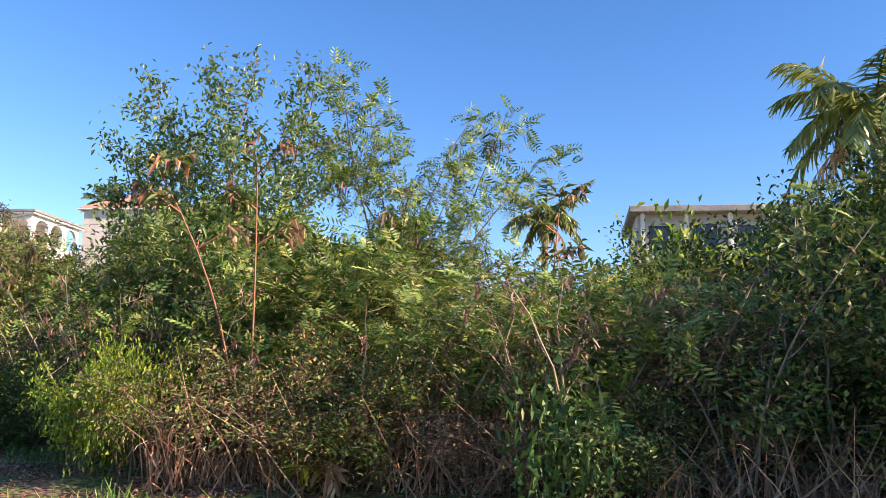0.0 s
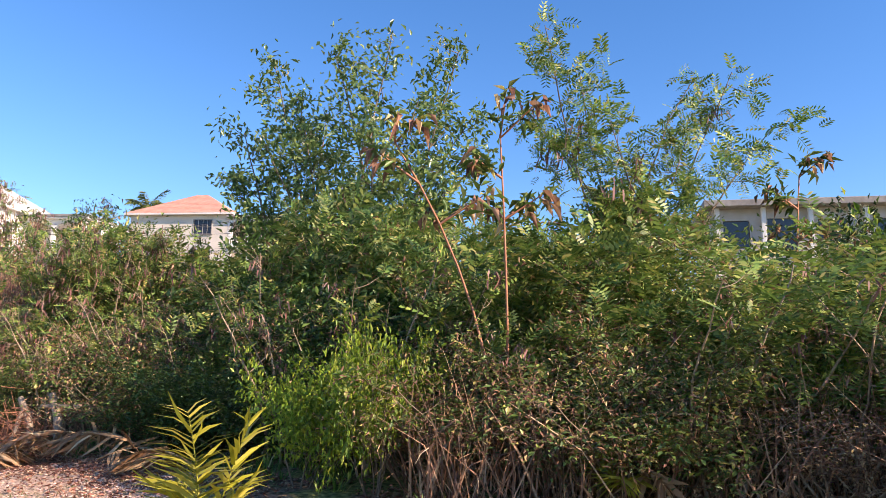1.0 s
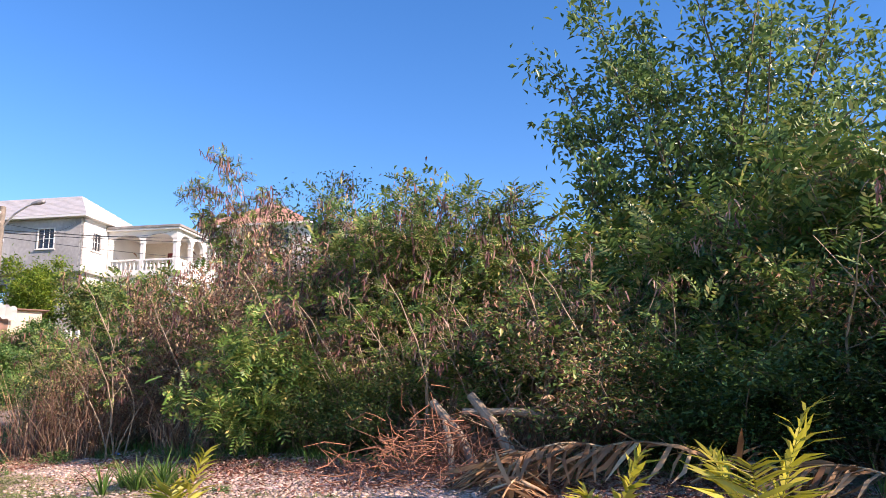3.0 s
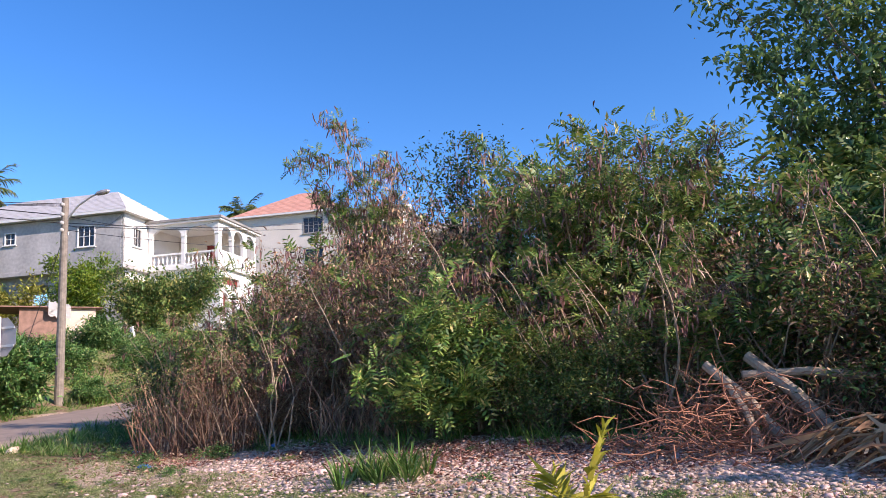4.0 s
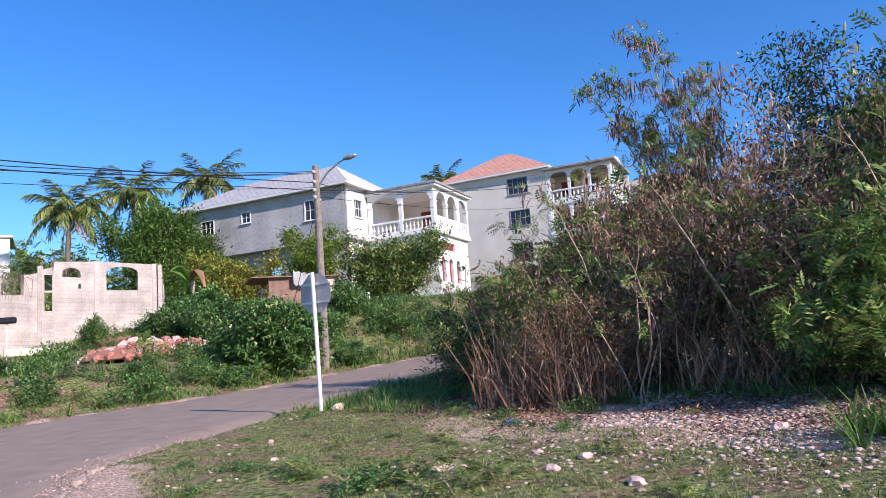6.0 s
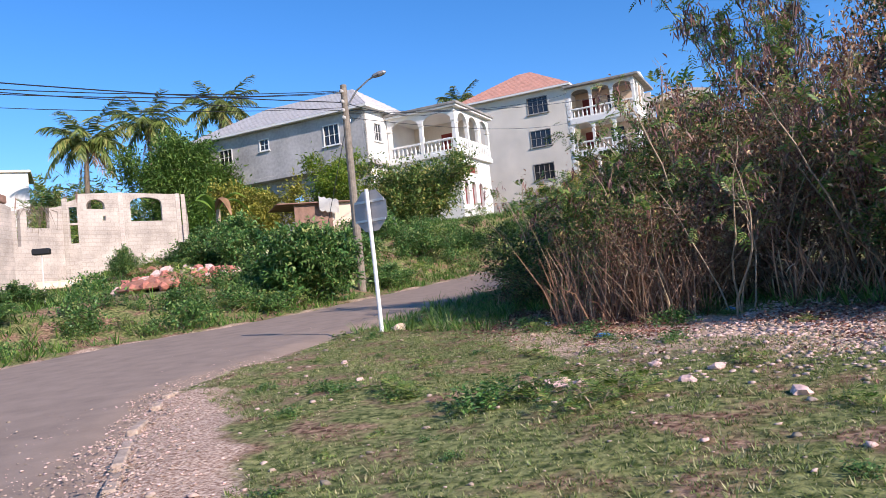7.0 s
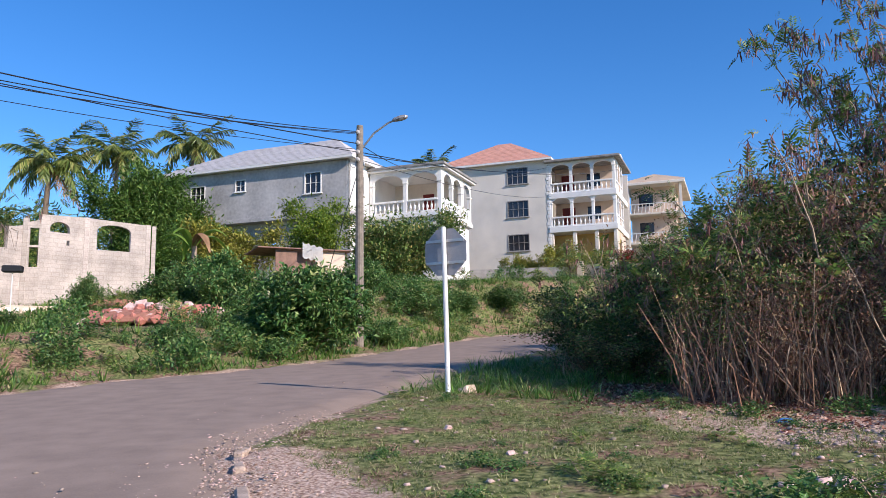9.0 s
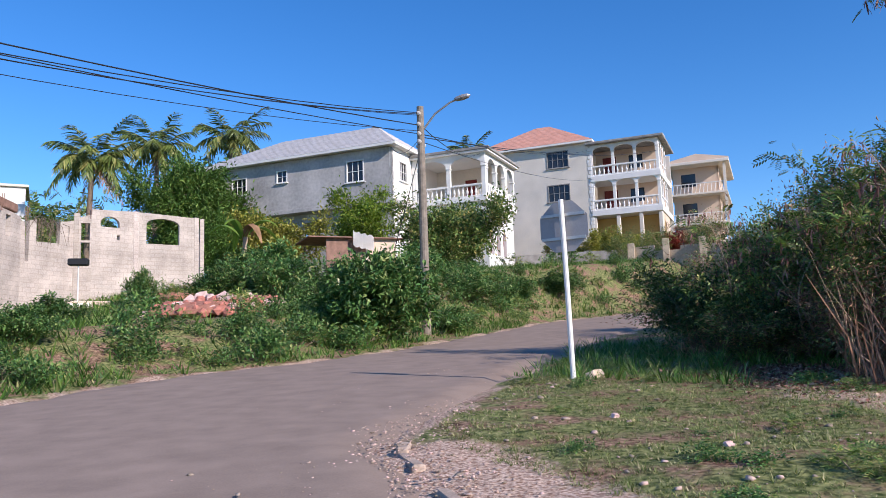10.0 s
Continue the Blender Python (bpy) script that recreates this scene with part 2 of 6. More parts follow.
def box_bm(x0, y0, z0, x1, y1, z1, bevel=0.0):
    bm = bmesh.new()
    bmesh.ops.create_cube(bm, size=1, matrix=Matrix.Translation(((x0 + x1) / 2, (y0 + y1) / 2, (z0 + z1) / 2)) @ Matrix.Diagonal((x1 - x0, y1 - y0, z1 - z0, 1)))
    if bevel:
        bmesh.ops.bevel(bm, geom=bm.edges[:], offset=bevel, segments=1, affect="EDGES")
    return bm


def tube_bm(points, r0, r1, sides=8):
    """A tapered tube along points."""
    bm = bmesh.new()
    rings = []
    pts = [Vector(p) for p in points]
    for i, p in enumerate(pts):
        d = (pts[min(i + 1, len(pts) - 1)] - pts[max(i - 1, 0)]).normalized()
        q = d.to_track_quat("Z", "Y")
        r = r0 + (r1 - r0) * i / (len(pts) - 1)
        rings.append([bm.verts.new(p + q @ Vector((r * math.cos(a), r * math.sin(a), 0))) for a in [2 * math.pi * j / sides for j in range(sides)]])
    for a, b in zip(rings, rings[1:]):
        for j in range(sides):
            bm.faces.new((a[j], a[(j + 1) % sides], b[(j + 1) % sides], b[j]))
    bm.faces.new(rings[0][::-1])
    bm.faces.new(rings[-1])
    return bm


def lathe_bm(profile, sides=10):
    """A turned body from (radius, height) pairs."""
    bm = bmesh.new()
    rings = [[bm.verts.new((r * math.cos(2 * math.pi * j / sides), r * math.sin(2 * math.pi * j / sides), z)) for j in range(sides)] for r, z in profile]
    for a, b in zip(rings, rings[1:]):
        for j in range(sides):
            bm.faces.new((a[j], a[(j + 1) % sides], b[(j + 1) % sides], b[j]))
    bm.faces.new(rings[0][::-1])
    bm.faces.new(rings[-1])
    return bm


def rect(x0, z0, x1, z1):
    return [(x0, z0), (x1, z0), (x1, z1), (x0, z1)]


def arch(x0, z0, x1, z1, rise, steps=8):
    """An opening with a curved head: springs at z1 - rise."""
    out = [(x0, z0), (x1, z0)]
    c, h = (x0 + x1) / 2, (x1 - x0) / 2
    for i in range(steps + 1):
        a = math.pi * i / steps
        out.append((c + h * math.cos(a), z1 - rise + rise * math.sin(a)))
    return out


def wall_bm(outline, holes, thick, m=Matrix()):
    """A wall in the x-z plane with openings through it; its outer face is y = 0, it goes back to y = thick."""
    bm = bmesh.new()
    for loop in [outline] + holes:
        vs = [bm.verts.new((x, 0, z)) for x, z in loop]
        for a, b in zip(vs, vs[1:] + vs[:1]):
            bm.edges.new((a, b))
    bmesh.ops.triangle_fill(bm, use_beauty=True, use_dissolve=False, edges=bm.edges[:], normal=(0, -1, 0))
    ext = bmesh.ops.extrude_face_region(bm, geom=bm.faces[:])
    bmesh.ops.translate(bm, verts=[v for v in ext["geom"] if isinstance(v, bmesh.types.BMVert)], vec=(0, thick, 0))
    bmesh.ops.recalc_face_normals(bm, faces=bm.faces[:])
    bm.transform(m)
    return bm


def join_bm(*bms):
    out = bmesh.new()
    for b in bms:
        me = bpy.data.meshes.new("tmp")
        b.to_mesh(me)
        b.free()
        out.from_mesh(me)
        bpy.data.meshes.remove(me)
    return out


def thing(name, m, label, category, group="", kind=""):
    ob = new(name)
    ob.empty_display_size = 0.2
    ob.matrix_basis = m
    return tagged(ob, label, category, group, kind)


# ---------------------------------------------------------------- lie of the land


def smooth(a, b, x):
    t = np.clip((np.asarray(x, float) - a) / (b - a), 0, 1)
    return t * t * (3 - 2 * t)


def soft_max(a, b, k):
    return np.logaddexp(np.asarray(a) * k, b * k) / k


def road_left(y):
    return np.interp(y, [-60, 0, 14, 20, 22.5, 25, 32, 39, 45, 60, 75], [-60, -34, -28.6, -28.2, -26.7, -25.8, -25.0, -24.4, -22.0, -12, 2])


def road_right(y):
    side = np.interp(y, [-60, 9, 10.5, 12.4, 14.2, 15, 20, 26, 32, 39, 45, 60, 75], [-17.0, -17.0, -18.9, -20.4, -21.5, -21.6, -21.6, -21.2, -20.4, -19.6, -17.4, -7, 7])
    return np.maximum(side, (1.2 - 0.916 * y) / 0.401)


def lie(x, y):
    """Height of the ground: falls along the road, climbs behind it."""
    x, y = np.asarray(x, float), np.asarray(y, float)
    yy = np.clip(y, -25, 110)
    z = -0.15 + 0.0475 * np.minimum(soft_max(np.minimum(x, 40), -17, 0.5), 20) + 0.06 * yy
    off = road_left(yy) - x
    left = smooth(0.2, 4.5, off) * smooth(12, 22, y)
    z = z + left * (0.95 + 0.12 * np.clip(yy - 29, 0, 12) + 0.03 * np.clip(yy - 41, 0, 60))
    right = smooth(2, 14, x - road_right(yy)) * smooth(24, 40, y)
    z = z + right * 0.05 * np.clip(yy - 29, 0, 52)
    return z


def lie_rough(x, y):
    """The same with small unevenness, none on the road."""
    b = np.sin(x * 1.7 + 0.6 * y) * np.cos(y * 1.3 - 0.4 * x) * 0.03 + np.sin(x * 4.1 + 1) * np.sin(y * 3.7) * 0.015
    return lie(x, y) + b


def on_ground(x, y, dz=0.0):
    return float(lie_rough(np.array(x), np.array(y))) + dz


# ---------------------------------------------------------------- ground and road


def axis(lo, hi, step, far, grow):
    mid = np.arange(lo, hi + step / 2, step)
    out, d, a, b = [], step, [], []
    x = hi
    while x < far:
        d *= grow
        x += d
        a.append(x)
    x, d = lo, step
    while x > -far:
        d *= grow
        x -= d
        b.append(x)
    return np.array(b[::-1] + list(mid) + a)


def build_ground():
    xs, ys = axis(-46, 8, 0.3, 1500, 1.25), axis(-6, 48, 0.3, 1500, 1.25)
    gx, gy = np.meshgrid(xs, ys)
    near = (np.abs(gx + 19) < 40) & (np.abs(gy - 20) < 45)
    z = np.where(near, lie_rough(gx, gy), lie(gx, gy))
    on_road = (gx > road_left(gy) - 0.1) & (gx < road_right(gy) + 0.1) & (0.401 * gx + 0.916 * gy > -6.2) & (gy > -40) & (gy < 74)
    z = np.where(on_road, lie(gx, gy) - 0.06, z)
    nx, ny = len(xs), len(ys)
    i = np.arange(nx * ny).reshape(ny, nx)
    f = np.stack([i[:-1, :-1], i[:-1, 1:], i[1:, 1:], i[1:, :-1]], -1).reshape(-1, 4)
    me = np_mesh("ground", np.stack([gx, gy, z], -1).reshape(-1, 3), f, M_GROUND, True)
    # pale chips in front of the thicket, a sandy shoulder at the corner, bare edges along the road
    s, n = -0.916 * gx + 0.401 * gy, 0.401 * gx + 0.916 * gy
    front = np.interp(s, [0, 6.4, 14.8, 21.7, 27], [6.6, 7.0, 8.6, 9.2, 12])
    chips = smooth(8, 11, s) * (1 - smooth(22, 26, s)) * smooth(-3.2, -1.6, n - front) * (1 - smooth(-0.3, 0.8, n - front))
    shoulder = 0.95 * (1 - smooth(0.5, 1.5, (gx - road_right(gy)) * 0.85)) * smooth(8.0, 10.0, gy) * (1 - smooth(13.4, 15.4, gy))
    edge = 1 - smooth(0.1, 0.7, np.minimum(np.abs(gx - road_right(gy)), np.abs(gx - road_left(gy))))
    gap = 0.5 * (1 - smooth(0.5, 1.6, np.abs(s - 9.8))) * smooth(4, 6, n)
    st = np.clip(np.maximum.reduce([chips * 0.85, shoulder, edge * 0.6, gap]), 0, 1)
    st = np.where((gy < 60) & (np.abs(gx) < 60), st, 0)
    at = me.attributes.new("stony", "FLOAT", "POINT")
    at.data.foreach_set("value", st.astype(np.float32).ravel())
    tagged(new("ground", me), "rough grassy verge with bare earth and pale stone chips", "ground", kind="structure")


def build_road():
    ys = np.concatenate([np.arange(-30, 8, 0.8), np.arange(8, 48, 0.3), np.arange(48, 74, 1.0)])
    cols = 24
    t = np.linspace(0, 1, cols)
    wob = 0.10 * np.sin(ys * 2.3) + 0.07 * np.sin(ys * 5.1 + 1) + 0.04 * np.sin(ys * 11.0)
    xl, xr = road_left(ys) + wob, road_right(ys) + 0.5 * wob[::-1]
    xr = np.minimum(xr, 60)
    xl = np.maximum(xl, (-6.0 - 0.916 * ys) / 0.401)
    xl = np.minimum(xl, xr - 0.5)
    gx = xl[:, None] + (xr - xl)[:, None] * t
    gy = np.repeat(ys[:, None], cols, 1)
    z = lie(gx, gy) + 0.01
    z[:, 0] -= 0.08
    z[:, -1] -= 0.08
    i = np.arange(len(ys) * cols).reshape(len(ys), cols)
    f = np.stack([i[:-1, :-1], i[:-1, 1:], i[1:, 1:], i[1:, :-1]], -1).reshape(-1, 4)
    tagged(new("road", np_mesh("road", np.stack([gx, gy, z], -1).reshape(-1, 3), f, M_ASPHALT, True)), "worn grey asphalt side road running uphill", "road", kind="structure")


build_ground()
build_road()
# ---------------------------------------------------------------- plant builders


def frames(d, rng, droop=0.0):
    """A basis for each direction d (n, 3): y along d, z as near up as may be, turned at random a little."""
    d = d / (np.linalg.norm(d, axis=1, keepdims=True) + 1e-9)
    up = np.tile([0.0, 0.0, 1.0], (len(d), 1)) + rng.normal(0, 0.45, (len(d), 3))
    x = np.cross(d, up)
    x /= np.linalg.norm(x, axis=1, keepdims=True) + 1e-9
    z = np.cross(x, d)
    return np.stack([x, d, z], -1)


def scatter(tv, tf, basis, locs, size):
    """Copies of a small template, joined into arrays."""
    tv, tf = np.asarray(tv, float), np.asarray(tf, int)
    v = np.einsum("nij,kj->nki", basis * size[:, None, None], tv) + locs[:, None, :]
    f = tf[None] + (np.arange(len(locs)) * len(tv))[:, None, None]
    return v.reshape(-1, 3), f.reshape(-1, tf.shape[1])


def leaf_template(width=0.42, fold=0.12, curl=-0.15):
    return [(0, 0, 0), (-width / 2, 0.45, fold), (0, 1, curl), (width / 2, 0.45, fold)], [(0, 1, 2), (0, 2, 3)]


def feather_template(pairs=7, wide=0.34, droop=0.35):
    """A feathery leaf: narrow leaflets in pairs along a drooping midrib."""
    v, f = [], []
    for i in range(pairs):
        y = 0.16 + 0.8 * i / (pairs - 1)
        z = -droop * y * y
        ln = wide * (0.65 + 0.5 * math.sin(math.pi * (i + 0.6) / pairs))
        for sx in (-1, 1):
            b = len(v)
            v += [(0, y - 0.05, z), (sx * ln * 0.55, y - 0.01, z - 0.01), (sx * ln, y + 0.14, z - 0.05), (sx * ln * 0.5, y + 0.13, z + 0.01)]
            f.append((b, b + 1, b + 2, b + 3) if sx > 0 else (b + 3, b + 2, b + 1, b))
    b = len(v)
    v += [(-0.012, 0, 0), (0.012, 0, 0), (0.008, 1, -droop), (-0.008, 1, -droop)]
    f.append((b, b + 1, b + 2, b + 3))
    return v, f


def pod_template():
    """A flat hanging pod, bent a little."""
    return [(-0.05, 0, 0), (0.05, 0, 0), (0.08, 0.5, 0.05), (0.03, 1, -0.02), (-0.03, 1, -0.02), (-0.07, 0.5, 0.05)], [(0, 1, 2, 5), (5, 2, 3, 4)]


def tubes(segs, sides=4):
    """Tapered prisms for branch segments (p0, p1, r0, r1)."""
    p0, p1 = np.array([s[0] for s in segs]), np.array([s[1] for s in segs])
    r0, r1 = np.array([s[2] for s in segs]), np.array([s[3] for s in segs])
    d = p1 - p0
    d /= np.linalg.norm(d, axis=1, keepdims=True) + 1e-9
    ref = np.where(np.abs(d[:, 2:3]) > 0.9, [[1.0, 0, 0]], [[0, 0, 1.0]])
    a = np.cross(d, ref)
    a /= np.linalg.norm(a, axis=1, keepdims=True)
    b = np.cross(d, a)
    ang = np.arange(sides) * 2 * np.pi / sides
    ring = a[:, None] * np.cos(ang)[:, None] + b[:, None] * np.sin(ang)[:, None]
    v = np.concatenate([p0[:, None] + ring * r0[:, None, None], p1[:, None] + ring * r1[:, None, None]], 1)
    q = [(j, (j + 1) % sides, sides + (j + 1) % sides, sides + j) for j in range(sides)]
    f = np.array(q)[None] + (np.arange(len(segs)) * 2 * sides)[:, None, None]
    return v.reshape(-1, 3), f.reshape(-1, 4)


def grow(rng, height, spread, stems, trunk_r, first=0.2, branches=8, reach=0.45, rise=0.45, twigs=3, wob=0.12, base_r=0.25):
    """Stems with side branches and twigs. Returns the segments and the places where leaves sit, with their directions."""
    segs, spots, dirs = [], [], []

    def run(p, d, length, r, steps, bend):
        pts = [p]
        for i in range(steps):
            d = d + rng.normal(0, wob, 3) + np.array([0, 0, bend])
            d = d / np.linalg.norm(d)
            q = p + d * length / steps
            segs.append((p, q, r * (1 - 0.75 * i / steps), r * (1 - 0.75 * (i + 1) / steps)))
            p = q
            pts.append(p)
        return pts, d

    for k in range(stems):
        az = rng.uniform(0, 2 * np.pi)
        out = np.array([np.cos(az), np.sin(az), 0])
        h = height * rng.uniform(0.72, 1.0) if k else height
        lean = spread / height * rng.uniform(0.15, 0.75) if stems > 1 else 0.06
        p = out * base_r * rng.uniform(0, 1)
        d0 = out * lean + np.array([0, 0, 1.0])
        steps = 9
        pts, d = run(p, d0 / np.linalg.norm(d0), h, trunk_r * rng.uniform(0.7, 1), steps, 0.02)
        spots.append(pts[-1])
        dirs.append(d)
        for j in range(branches):
            f = first + (1 - first) * (j + rng.uniform(0, 0.9)) / branches
            i = min(int(f * steps), steps - 1)
            c = pts[i] + (pts[i + 1] - pts[i]) * (f * steps - i)
            a2 = rng.uniform(0, 2 * np.pi)
            bd = np.array([np.cos(a2), np.sin(a2), rise * rng.uniform(0.3, 1.6)])
            bl = spread * reach * rng.uniform(0.6, 1.2) * (1.15 - 0.55 * f)
            bp, bdir = run(c, bd / np.linalg.norm(bd), bl, trunk_r * 0.4 * (1.1 - 0.6 * f), 5, 0.06)
            spots.append(bp[-1])
            dirs.append(bdir)
            for q in bp[2:]:
                for _ in range(twigs):
                    a3 = rng.normal(0, 1, 3) + bdir * 0.7 + np.array([0, 0, 0.15])
                    a3 /= np.linalg.norm(a3)
                    tl = spread * 0.16 * rng.uniform(0.5, 1.3)
                    e = q + a3 * tl
                    if rng.random() < 0.5:
                        segs.append((q, e, trunk_r * 0.09, trunk_r * 0.05))
                    spots += [e, q + a3 * tl * 0.55]
                    dirs += [a3, a3]
    return segs, np.array(spots), np.array(dirs)


def leaves_at(rng, spots, dirs, per, template, size, jitter=0.06, lift=0.1, scatter_dir=0.9):
    """per leaves at each spot, pointing outward and about."""
    p = np.repeat(spots, per, 0) + rng.normal(0, jitter, (len(spots) * per, 3))
    d = np.repeat(dirs, per, 0) + rng.normal(0, scatter_dir, (len(spots) * per, 3)) + np.array([0, 0, lift])
    s = size * rng.uniform(0.6, 1.25, len(p))
    return scatter(*template, frames(d, rng), p, s)


def thin(rng, spots, dirs, keep):
    k = rng.random(len(spots)) < keep
    return spots[k], dirs[k]


def plant(name, m, label, category, segs, bark, leaf_sets, group="", sides=3):
    """A woody plant: trunk and limbs in one mesh, each kind of foliage in one more. leaf_sets: (part name, arrays, material)."""
    ob = thing(name, m, label, category, group)
    v, f = tubes(segs, sides)
    if sides == 3:
        tagged(child("stem_growth", np_mesh("stem_growth", v, f, bark), ob), kind="stuff")
    else:
        child("trunk", np_mesh("trunk", v, f, bark), ob)
    for pn, (v, f), mat in leaf_sets:
        c = child(pn, np_mesh(pn, v, f, mat), ob)
        if pn != "crown":
            tagged(c, kind="stuff")
    return ob


def feathery_shrub(seed, height=3.0, spread=2.4, pods=0.0, keep=1.0, leaf=M_FEATHER, per=2, stems=5, size=0.27, name="feathery_shrub", label="feathery green leguminous shrub in a wild roadside thicket", m=Matrix(), dry=0.0, branches=8, bark=M_BARK_PALE, reach=0.45, first=0.15):
    rng = np.random.default_rng(seed)
    segs, sp, di = grow(rng, height, spread, stems, 0.028, first, branches, reach, 0.5, 2)
    s2, d2 = thin(rng, sp, di, keep)
    sets = [("crown", leaves_at(rng, s2, d2, per, feather_template(5, 0.38), size, 0.08), leaf)]
    if pods:
        s3, d3 = thin(rng, sp[sp[:, 2] > height * 0.45], di[sp[:, 2] > height * 0.45], pods)
        down = d3 * 0.15 + np.array([0, 0, -1.0])
        sets.append(("pod_foliage", leaves_at(rng, s3, down, 8, pod_template(), 0.13, 0.05, 0, 0.25), M_POD))
    if dry:
        s4, d4 = thin(rng, sp, di, dry)
        sets.append(("dry_foliage", leaves_at(rng, s4, d4 * 0.4 + np.array([0, 0, -0.6]), 4, leaf_template(0.28, 0.1, -0.3), 0.085, 0.08), M_DRY))
    return plant(name, m, label, "shrub", segs, bark, sets, "thicket shrubs")


def broad_shrub(seed, height=2.2, spread=2.2, leaf=M_BROAD, per=7, size=0.1, stems=6, name="broadleaf_shrub", label="dense broad-leaved shrub in a wild roadside thicket", m=Matrix(), keep=1.0, dry=0.0, branches=9, group="thicket shrubs", flowers=0.0, trunk_r=0.03, first=0.08, width=0.45, reach=0.45, bark=M_BARK, category="shrub", twigs=3, rise=0.45, jitter=0.09):
    rng = np.random.default_rng(seed)
    segs, sp, di = grow(rng, height, spread, stems, trunk_r, first, branches, reach, rise, twigs)
    s2, d2 = thin(rng, sp, di, keep)
    sets = [("crown", leaves_at(rng, s2, d2, per, leaf_template(width), size, jitter), leaf)]
    if dry:
        s4, d4 = thin(rng, sp, di, dry)
        sets.append(("dry_foliage", leaves_at(rng, s4, d4 * 0.4 + np.array([0, 0, -0.6]), 5, leaf_template(0.3, 0.1, -0.3), 0.08, 0.1), M_DRY))
    if flowers:
        hi = sp[:, 2] > height * 0.6
        s5, d5 = thin(rng, sp[hi], di[hi], flowers)
        sets.append(("bloom", leaves_at(rng, s5, d5 + np.array([0, 0, 1.0]), 14, leaf_template(0.6), 0.09, 0.07, 0.6), M_FLOWER))
    return plant(name, m, label, category, segs, bark, sets, group)


def stalk_clump(seed, n=320, height=1.9, radius=0.9, lean=0.28, mat=M_STRAW, name="dry_stalk_clump", label="clump of tall dead reddish-brown grass stalks", category="dry grass", blades=0.6, width=0.012):
    """Dead upright stalks with dry blades."""
    rng = np.random.default_rng(seed)
    a, r = rng.uniform(0, 2 * np.pi, n), radius * np.sqrt(rng.random(n))
    p = np.stack([r * np.cos(a), r * np.sin(a), np.zeros(n) - 0.05], -1)
    h = height * rng.uniform(0.45, 1.1, n)
    d = rng.normal(0, lean, (n, 3)) + np.array([0, 0, 1.0])
    d /= np.linalg.norm(d, axis=1, keepdims=True)
    side = np.cross(d, rng.normal(0, 1, (n, 3)))
    side /= np.linalg.norm(side, axis=1, keepdims=True)
    bend = rng.normal(0, 0.16, (n, 3)) * h[:, None]
    wv = width * rng.uniform(0.5, 1.3, n)[:, None]
    v = np.stack([p - side * wv, p + side * wv, p + d * h[:, None] * 0.55 + side * wv * 0.8, p + d * h[:, None] * 0.55 - side * wv * 0.8, p + d * h[:, None] + bend + side * wv * 0.2, p + d * h[:, None] + bend - side * wv * 0.2], 1)
    f = np.array([(0, 1, 2, 3), (3, 2, 4, 5)])[None] + (np.arange(n) * 6)[:, None, None]
    v, f = v.reshape(-1, 3), f.reshape(-1, 4)
    k = int(n * blades) * 3
    i = rng.integers(0, n, k)
    u = rng.uniform(0.15, 1, k)[:, None]
    q = p[i] + d[i] * h[i][:, None] * u
    bd = rng.normal(0, 1, (k, 3)) + np.array([0, 0, -0.3])
    blade = [(-0.03, 0, 0), (0.03, 0, 0), (0.02, 0.6, 0.05), (-0.02, 0.6, 0.05), (0.004, 1, -0.25), (-0.004, 1, -0.25)]
    v2, f2 = scatter(blade, [(0, 1, 2, 3), (3, 2, 4, 5)], frames(bd, rng), q, rng.uniform(0.12, 0.35, k))
    me = np_mesh(name, np.concatenate([v, v2]), np.concatenate([f, f2 + len(v)]), mat)
    return tagged(new(name, me), label, category, "dry clumps", "stuff")


def tuft_arrays(rng, centres, blades, height, radius, width=0.012, lean=0.45, plain=False):
    n = len(centres) * blades
    c = np.repeat(centres, blades, 0)
    a, r = rng.uniform(0, 2 * np.pi, n), rng.random(n)
    out = np.stack([np.cos(a), np.sin(a), np.zeros(n)], -1)
    hh = np.repeat(height, blades) * rng.uniform(0.4, 1.1, n)
    rr = np.repeat(radius, blades)
    p = c + out * (r * rr)[:, None]
    d = out * (lean * (0.3 + r))[:, None] + np.array([0, 0, 1.0]) + rng.normal(0, 0.15, (n, 3))
    d /= np.linalg.norm(d, axis=1, keepdims=True)
    side = np.stack([-out[:, 1], out[:, 0], np.zeros(n)], -1)
    w = (width * rng.uniform(0.6, 1.3, n))[:, None]
    mid = p + d * hh[:, None] * 0.55
    tip = p + d * hh[:, None] * 0.95 + out * hh[:, None] * 0.22
    if plain:
        v = np.stack([p - side * w, p + side * w, tip + side * w * 0.15, tip - side * w * 0.15], 1)
        f = np.array([(0, 1, 2, 3)])[None] + (np.arange(n) * 4)[:, None, None]
        return v.reshape(-1, 3), f.reshape(-1, 4)
    v = np.stack([p - side * w, p + side * w, mid + side * w * 0.8, mid - side * w * 0.8, tip + side * w * 0.1, tip - side * w * 0.1], 1)
    f = np.array([(0, 1, 2, 3), (3, 2, 4, 5)])[None] + (np.arange(n) * 6)[:, None, None]
    return v.reshape(-1, 3), f.reshape(-1, 4)


